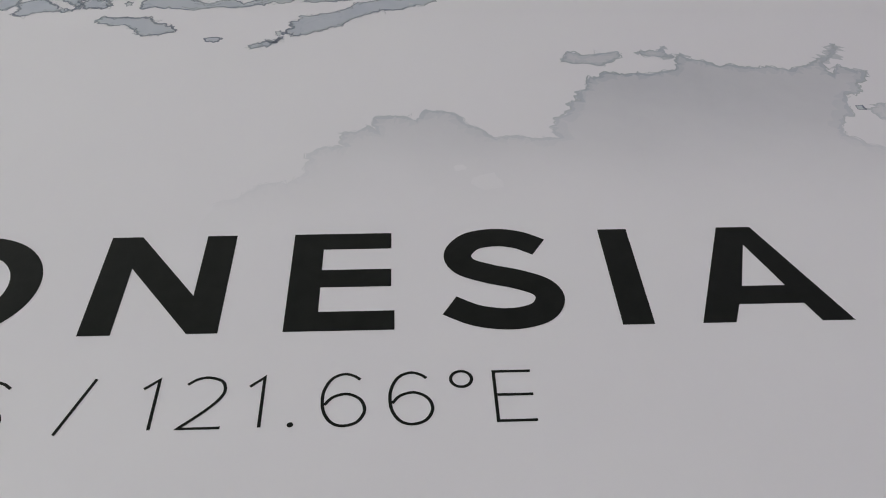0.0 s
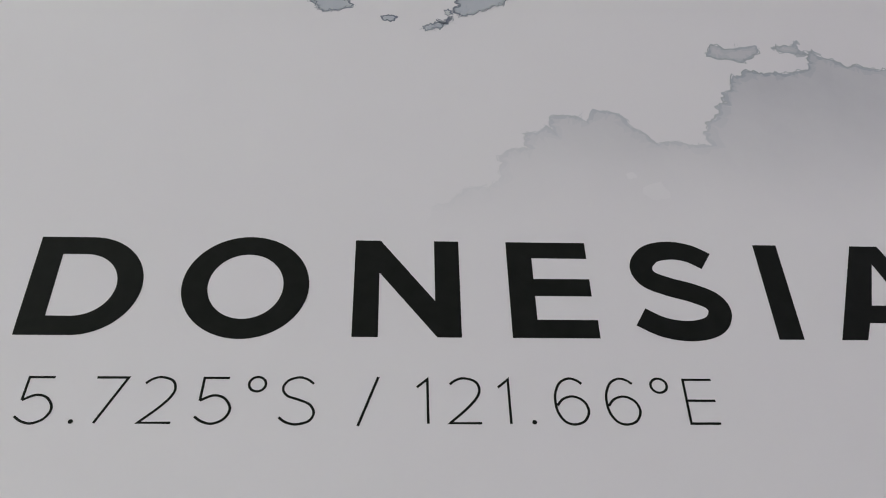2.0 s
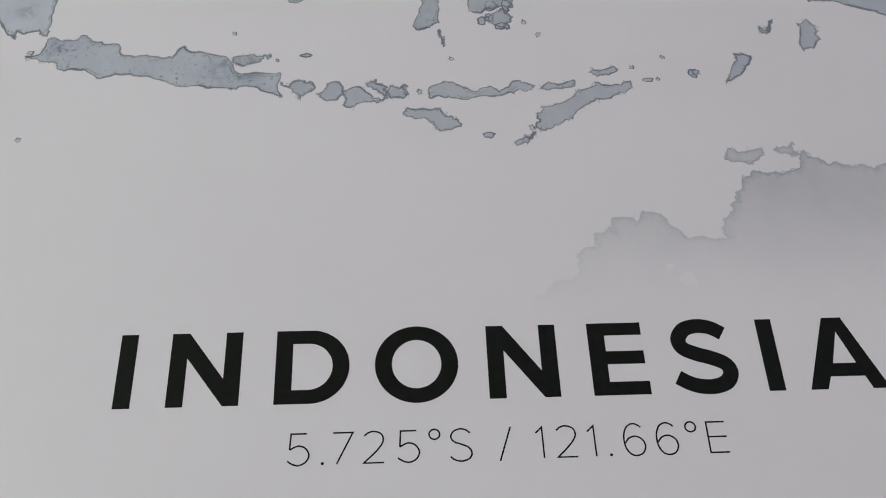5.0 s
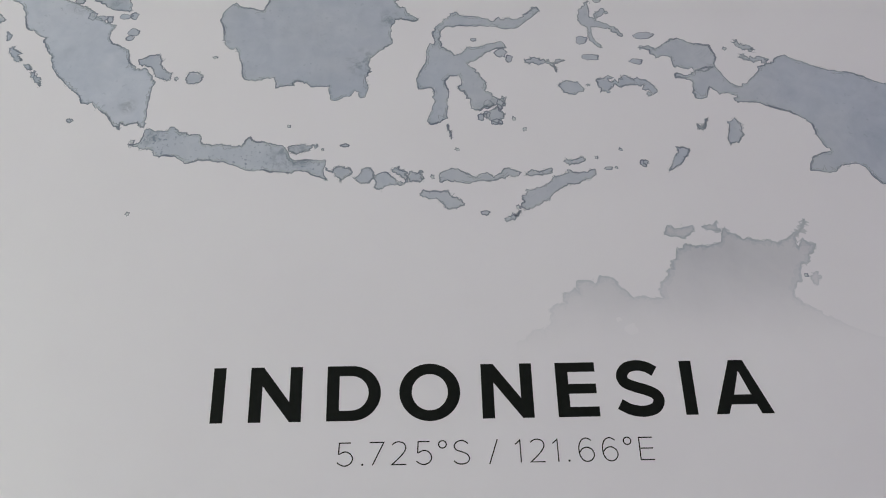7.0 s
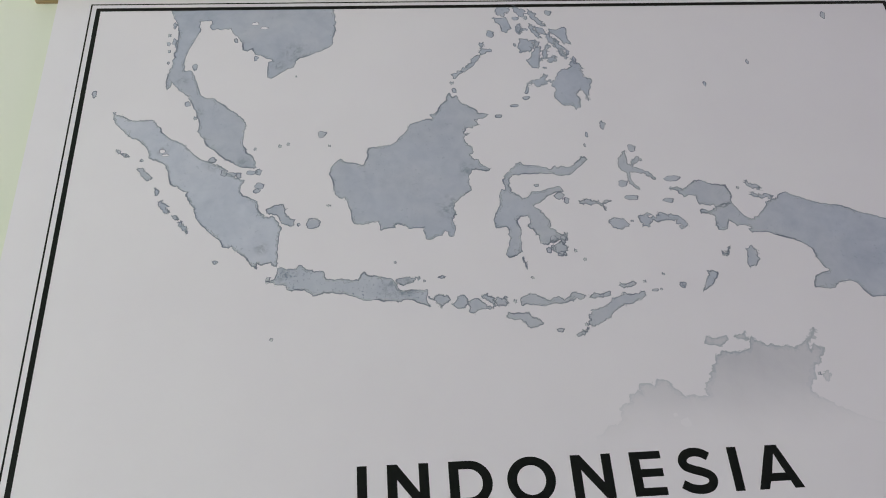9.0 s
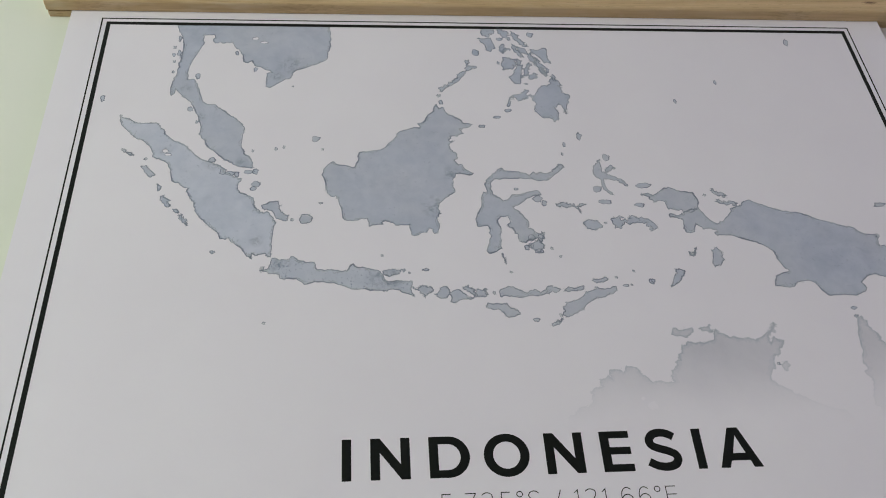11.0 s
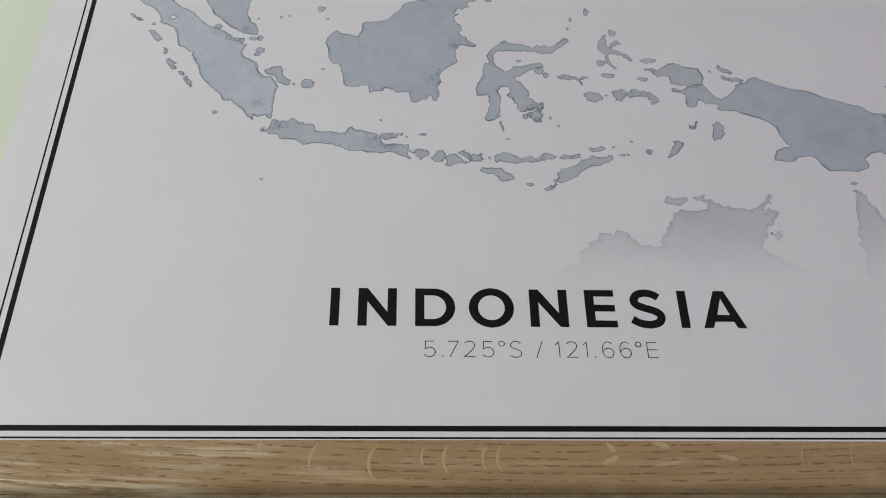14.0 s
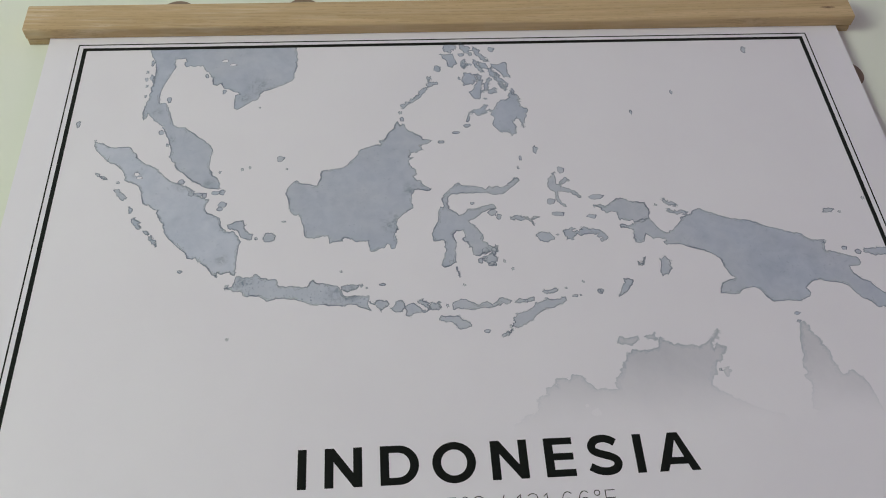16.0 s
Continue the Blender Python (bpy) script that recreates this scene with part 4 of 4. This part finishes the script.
def sketch_line(land, line, rng, y, pool, fade, inward):
    """Thin jagged pencil outlines that wander across the coast, the outer one fainter."""
    if not pool:
        return
    small = len(line) < 150
    both = (("sketch_line", SKETCH, 0.00055, 0.00020, 0.000013, 0.0, 0.15, "thin jagged pencil outline"), ("faint_line", FAINT, 0.0016, 0.00014, 0.000007, 0.0, 0.3, "faint outer pencil outline"),
            ("inner_line", SKETCH, 0.0013, 0.00012, 0.000015, 0.0011 if not small else 0.0004, 0.72 if not small else 0.8, "dark broken pencil line inside the coast"))
    if small:
        both += (("scribble_line", PIGMENT, 0.0011, 0.00012, 0.000017, 0.0, 0.28, "dark scribbled pencil line"),)
    if fade:
        both = (("sketch_line", GREY_PENCIL, 0.0009, 0.00015, 0.000014, 0.0, 0.2, "pale jagged pencil outline"),)
    for name, mat, reach, half, dy, shift, least, label in both:
        walk_line, n = [], len(line)
        for i in range(n):
            (px, pz), (x, z), (qx, qz) = line[i - 1], line[i], line[(i + 1) % n]
            long = math.hypot(qx - px, qz - pz) or 1.0
            steps = max(1, min(3, int(math.hypot(qx - x, qz - z) / 0.0006)))
            for k in range(steps):
                off = rng.gauss(0, 0.36) * reach * (1.0 if small else 0.8) + inward * shift
                if rng.random() < 0.06:
                    off *= 2.2
                f = k / steps
                walk_line.append((x + (qx - x) * f - (qz - pz) / long * off, z + (qz - z) * f + (qx - px) / long * off))
        ease = tide(rng, walk_line, 0.006)
        a, b = stroke(walk_line, 1.0, True)
        m, verts, faces = len(walk_line), [], []
        for (x, z), (ax, az), e in zip(walk_line, a, ease):
            dx, dz = ax - x, az - z
            k = half * (0.1 + 1.5 * e) * rng.uniform(0.6, 1.1) / max(0.5, math.hypot(dx, dz))
            verts += [(x + dx * k, y - dy, z + dz * k), (x - dx * k, y - dy, z - dz * k)]
        for i in range(m):
            j = (i + 1) % m
            if ease[i] > least and not (fade and walk_line[i][1] < FADED):
                faces.append((2 * i, 2 * j, 2 * j + 1, 2 * i + 1))
        mesh_object(name, verts, faces, mat, land, label)



def landmass(name, points, mat, edge, label="", depth=3, amount=0.13, width=0.00032, fade=False, ticks=0.16, pool=0.0011):
    rng = random.Random(sum(ord(c) for c in name) + len(points))
    line = ragged([place(*p) for p in points], rng, depth, amount)
    layers.append(name)
    y = -0.00004 if name == "lake" else -0.000012 - 0.0000007 * (len(layers) % 17)
    flat, _, tris, *_ = delaunay_2d_cdt([Vector(p) for p in line], [], [list(range(len(line)))], 1, 1e-7)
    land = mesh_object(name, [(v.x, y, v.y) for v in flat], tris, mat, poster, label)
    n = len(line)
    a, b = stroke(line, 1.0, True)
    verts, faces = [], []
    for (x, z), (ax, az), e in zip(line, a, tide(rng, line, 0.007)):
        wide = (0.38 + 1.35 * e ** 1.5) * rng.uniform(0.75, 1.2)
        dx, dz = ax - x, az - z
        k = width * wide / max(0.5, math.hypot(dx, dz))
        verts += [(x + dx * k, y - 0.000009, z + dz * k), (x - dx * k, y - 0.000009, z - dz * k)]
    for i in range(n):
        j = (i + 1) % n
        faces.append((2 * i, 2 * j, 2 * j + 1, 2 * i + 1))
    for i in range(n):
        if rng.random() < ticks:
            (px, pz), (x, z) = line[i - 1], line[i]
            long = math.hypot(x - px, z - pz)
            if long > 0.0004:
                ux, uz, reach, half, s = (x - px) / long, (z - pz) / long, rng.uniform(0.0005, 0.0014), width * 0.5, len(verts)
                verts += [(x - uz * half, y - 0.000011, z + ux * half), (x + uz * half, y - 0.000011, z - ux * half), (x + ux * reach, y - 0.000011, z + uz * reach)]
                faces.append((s, s + 1, s + 2))
    if edge:
        mesh_object("shoreline", verts, faces, edge, land, "darker dried pigment along the coast")
    inward = 1 if sum(p[0] * q[1] - q[0] * p[1] for p, q in zip(line, line[1:] + line[:1])) > 0 else -1
    sketch_line(land, line, rng, y, pool, fade, inward)
    bands = ((GREY_HALO, 2.4, 0.000002), (GREY_POOL, 1.0, 0.0000065)) if fade else ((POOLED, 1.0, 0.000004),)
    for wash, times, dy in bands if pool else ():
        inner = []
        for (x, z), (ax, az) in zip(line, a):
            k = inward * pool * times * rng.uniform(0.2, 1.25) / max(0.5, math.hypot(ax - x, az - z))
            inner.append((x + (ax - x) * k, z + (az - z) * k))
        verts, faces = [], []
        for i in range(n):
            j, depth_y = (i + 1) % n, y - dy - 0.0000001 * (i % 40)
            for lift_y, tri in ((0, (line[i], line[j], inner[j])), (0.00000005, (line[i], inner[j], inner[i]))):
                (px, pz), (qx, qz), (rx, rz) = tri
                turn = (qx - px) * (rz - pz) - (rx - px) * (qz - pz)
                if abs(turn) > 1e-10 and not (fade and pz < FADED):
                    s = len(verts)
                    verts += [(x, depth_y - lift_y, z) for x, z in tri]
                    faces.append((s, s + 1, s + 2) if turn > 0 else (s, s + 2, s + 1))
        mesh_object("pooled_edge", verts, faces, wash, land, "slightly darker pooled watercolour edge")
    return land


BLUE = "blue-grey watercolour island"
landmass("mainland_coast", MAINLAND_WEST + MAINLAND_GULF + MAINLAND_EAST, BLUE_WASH, PIGMENT, "blue-grey watercolour mainland and peninsula")
landmass("sumatra", SUMATRA_NORTH + SUMATRA_SOUTH, LILAC_WASH, PIGMENT, BLUE)
landmass("java", JAVA, SPECKLED_WASH, PIGMENT, "speckled blue watercolour island")
landmass("borneo", BORNEO_NORTH + BORNEO_SOUTH, BLUE_WASH, PIGMENT, BLUE)
landmass("sulawesi", SULAWESI_NORTH + SULAWESI_SOUTH, BLUE_WASH, PIGMENT, BLUE)
landmass("papua", PAPUA_NORTH + PAPUA_EAST + PAPUA_SOUTH, BLUE_WASH, PIGMENT, BLUE)
landmass("arnhem_land", ARNHEM_WEST + ARNHEM_EAST, GREY_WASH, None, "grey watercolour coast fading into the paper", fade=True, amount=0.17)
landmass("cape_york", CAPE_YORK, GREY_WASH, None, "grey watercolour peninsula fading into the paper", fade=True, amount=0.18)
for points in (BANGKA, BELITUNG, SIMEULUE, NIAS, BATU, SIBERUT, SIPORA, PAGAI, ENGGANO, MADURA, BALI, LOMBOK, SUMBAWA, TAMBORA, BIMA, FLORES, LEMBATA, SUMBA, TIMOR, ROTE, WETAR,
               TANIMBAR, ARU, KAI, PALAWAN, MINDORO, BATANGAS, QUEZON, BICOL, PANAY, NEGROS, CEBU, BOHOL, LEYTE, SAMAR, MASBATE, MARINDUQUE, CATANDUANES, BILIRAN, SURIGAO, GUIMARAS, MINDANAO, BUTON, SELAYAR, SULA, BURU, SERAM, HALMAHERA,
               YAPEN, BIAK, NEW_BRITAIN, MANUS):
    landmass("island", points, BLUE_WASH, PIGMENT, width=0.00023, amount=0.26, ticks=0.22, pool=0.0006)
for points in (TIWI, COBURG, GROOTE):
    landmass("island", points, GREY_WASH, None, amount=0.2, pool=0.0007, fade=True)
dice = random.Random(8)
for lon, lat, w, h in WEST_ISLETS + WEST_ISLETS_MORE + MIDDLE_ISLETS + SULU_ISLETS + SULU_ISLETS_MORE + EAST_ISLETS:
    n, large = 2 * dice.choice((4, 5, 5, 6)), max(w, h) > 0.18
    blob = []
    for i in range(n):
        a, r = 2 * math.pi * (i + dice.uniform(-0.25, 0.25)) / n, dice.uniform(0.85, 1.3) if i % 2 else dice.uniform(0.45, 0.75)
        if large:
            r = dice.uniform(0.72, 1.12)
        blob.append((lon + w * r * math.cos(a), lat + h * r * math.sin(a)))
    landmass("islet", blob, BLUE_WASH if large else PALE_WASH, PIGMENT, depth=2 if large else 1, amount=0.3 if large else 0.12, width=0.00022 if large else 0.00018, ticks=0.0, pool=0)

# bare paper where lakes lie in the wash
for lon, lat, w, h in ((98.72, 2.55, 0.20, 0.17), (98.95, 2.25, 0.24, 0.12), (103.95, 13.35, 0.27, 0.2), (104.55, 12.95, 0.32, 0.13)):
    ring = [(lon + w * dice.uniform(0.7, 1.1) * math.cos(2 * math.pi * i / 9), lat + h * dice.uniform(0.7, 1.1) * math.sin(2 * math.pi * i / 9)) for i in range(9)]
    landmass("lake", ring, PAPER, PIGMENT, "bare paper left for a lake", depth=1, width=0.0002, ticks=0.0, pool=0)

for lon, lat, w, h in ((127.7, -16.35, 0.30, 0.34), (127.2, -15.9, 0.14, 0.12)):
    ring = [(lon + w * dice.uniform(0.6, 1.15) * math.cos(2 * math.pi * i / 11), lat + h * dice.uniform(0.6, 1.15) * math.sin(2 * math.pi * i / 11)) for i in range(11)]
    landmass("lake", ring, PAPER, None, "bare paper left for a lake", depth=1, pool=0)

# ---- the oak rails that clamp the paper at its head and foot ----


def rail_bar(name, x0, x1, y0, y1, z0, z1, round_front, mat, parent, label, seed):
    """One planed oak bar with eased edges, cut into lengths so that it can bow by a hair."""
    bm = bmesh.new()
    add_box(bm, (x0, y0, z0), (x1, y1, z1))
    edges = [e for e in bm.edges if abs(e.verts[0].co.x - e.verts[1].co.x) > 0.1]
    front = [e for e in edges if e.verts[0].co.y < (y0 + y1) / 2]
    back = [e for e in edges if e.verts[0].co.y > (y0 + y1) / 2]
    bmesh.ops.bevel(bm, geom=front, offset=round_front, segments=6, affect="EDGES", profile=0.5)
    bmesh.ops.bevel(bm, geom=[e for e in bm.edges if e in back], offset=0.0004, segments=1, affect="EDGES")
    ends = [e for e in bm.edges if abs(e.verts[0].co.x - e.verts[1].co.x) < 1e-6]
    bmesh.ops.bevel(bm, geom=ends, offset=0.0006, segments=1, affect="EDGES")
    for i in range(1, 24):
        cut = x0 + (x1 - x0) * i / 24
        bmesh.ops.bisect_plane(bm, geom=bm.verts[:] + bm.edges[:] + bm.faces[:], plane_co=(cut, 0, 0), plane_no=(1, 0, 0))
    for v in bm.verts:
        v.co.z += 0.00025 * math.sin(v.co.x * 9 + seed)
    return part(name, bm, mat, parent, label)


top_rail = tagged(new("poster_rail"), "pale oak hanger rail clamping the top of the poster", "poster hanger", group="poster rails")
top_rail.location = (-0.003, 0, Z0 + 0.3475)
rail_bar("front_bar", -0.3135, 0.3135, -0.0095, -0.0002, 0, 0.0262, 0.0020, PALE_OAK, top_rail, "pale straight-grained oak bar", 0.4)
rail_bar("back_bar", -0.3130, 0.3130, 0.0005, WALL_Y, 0.0005, 0.0258, 0.0008, PALE_OAK, top_rail, "pale oak bar behind the paper", 1.3)

low_rail = tagged(new("poster_rail"), "warm oak hanger rail weighting the bottom of the poster", "poster hanger", group="poster rails")
low_rail.location = (-0.003, 0, Z0 - 0.0889)
rail_bar("front_bar", -0.3135, 0.3135, -0.0095, -0.0002, 0.0021, 0.0254, 0.0030, OAK, low_rail, "warm oak bar with dark pores and pale flecks", 2.2)
rail_bar("back_bar", -0.3130, 0.3130, 0.0005, WALL_Y, 0.0017, 0.0250, 0.0006, OAK, low_rail, "oak bar behind the paper", 3.0)


def ray_fleck(cx, cz, r, a0, a1, wide):
    """A pale crescent where a medullary ray meets the face of the bar."""
    line = arc(cx, cz, r * 0.55, r, a0, a1, 14)
    a, b = [], []
    for k, ((ax, az), (bx, bz)) in enumerate(zip(*stroke(line, wide))):
        f = max(0.08, math.sin(math.pi * k / 14)) ** 0.8
        mx, mz = (ax + bx) / 2, (az + bz) / 2
        a.append((mx + (ax - mx) * f, -0.00955, mz + (az - mz) * f))
        b.append((mx + (bx - mx) * f, -0.00955, mz + (bz - mz) * f))
    n = len(a)
    mesh_object("ray_fleck", a + b, [(i, i + 1, n + i + 1, n + i) for i in range(n - 1)], FLECK, low_rail.children[0], "pale ray fleck in the oak")


# x of the middle, height, size, from and to angle, width
for x, z, r, a0, a1, wide in ((-0.106, 0.0135, 0.0095, 100, 205, 0.0013), (-0.0795, 0.0135, 0.0078, 95, 260, 0.0014), (-0.0565, 0.0165, 0.0052, 110, 250, 0.0011), (-0.0455, 0.0155, 0.0066, 95, 265, 0.0012),
                              (-0.0275, 0.0160, 0.0060, 100, 255, 0.0011), (-0.0205, 0.0158, 0.0062, 100, 260, 0.0013), (-0.132, 0.0205, 0.0050, 120, 200, 0.0016), (0.128, 0.0140, 0.0120, 120, 200, 0.0005), (0.152, 0.0140, 0.0120, 120, 200, 0.0005)):
    ray_fleck(x, z, r, a0, a1, wide)


def leaf_fleck(x, z, w, h, lean):
    """A pale leaf-shaped ray cut at a slant on the face of the bar."""
    c, d, ring = math.cos(radians(lean)), math.sin(radians(lean)), []
    for i in range(16):
        a = 2 * math.pi * i / 16
        u, v = w / 2 * math.cos(a), h / 2 * math.sin(a) * (1 + 0.35 * math.cos(a)) * (1 + 0.2 * math.sin(3 * i))
        ring.append((x + u * c - v * d, -0.00953, z + u * d + v * c))
    mesh_object("ray_fleck", ring, [list(range(16))], FLECK, low_rail.children[0], "pale ray fleck in the oak")


for x, z, w, h, lean in ((0.0303, 0.0215, 0.0060, 0.0026, -50), (0.0545, 0.0227, 0.0085, 0.0026, -18), (0.0295, 0.0152, 0.0088, 0.0024, 22), (0.0573, 0.0136, 0.0120, 0.0018, 6), (0.0860, 0.0166, 0.0100, 0.0020, -12)):
    leaf_fleck(x, z, w, h, lean)


for x, z, w, lean in ((-0.272, 0.0148, 0.0075, 42), (-0.2555, 0.0138, 0.0125, 38), (-0.243, 0.0160, 0.0070, 35)):
    c, d = math.cos(radians(lean)) * w / 2, math.sin(radians(lean)) * w / 2
    a, b = stroke([(x - c, z - d), (x - 0.2 * c, z + 0.1 * d), (x + c, z + d)], 0.0007)
    mesh_object("slanting_mark", [(u, -0.00953, v) for u, v in a + b], [(0, 1, 4, 3), (1, 2, 5, 4)], OAK_DARK, low_rail.children[0], "darker slanting grain mark in the oak")


def knot(x, z, w, h):
    """A small dark knot in the face of the top bar, with a paler whorl round it."""
    for name, k, y, mat in (("knot_whorl", 1.0, -0.00953, KNOT_RING), ("knot", 0.45, -0.00956, KNOT)):
        ring = [(x + w * k * math.cos(2 * math.pi * i / 20) * (1 + 0.25 * math.sin(3 * i)), y, z + h * k * math.sin(2 * math.pi * i / 20)) for i in range(20)]
        mesh_object(name, ring, [list(range(20))], mat, top_rail.children[0], "brown knot in the oak")


knot(0.2943, 0.0108, 0.0060, 0.0014)


def wall_sticker(x, z, r=0.0135):
    verts = [(r * math.cos(2 * math.pi * i / 40), -0.0003, r * math.sin(2 * math.pi * i / 40)) for i in range(40)]
    verts += [(vx * 1.004, 0.0, vz * 1.004) for vx, _, vz in verts]
    faces = [list(range(40))] + [(i, 40 + i, 40 + (i + 1) % 40, (i + 1) % 40) for i in range(40)]
    ob = mesh_object("wall_sticker", verts, faces, STICKER)
    ob.location = (x, WALL_Y, Z0 + z)
    return tagged(ob, "brown round sticker on the wall, mostly hidden behind the poster", "sticker", group="round wall stickers")


for x, z in ((0.2938, 0.3012), (-0.2115, 0.3800), (-0.1163, 0.3808)):
    wall_sticker(x, z)
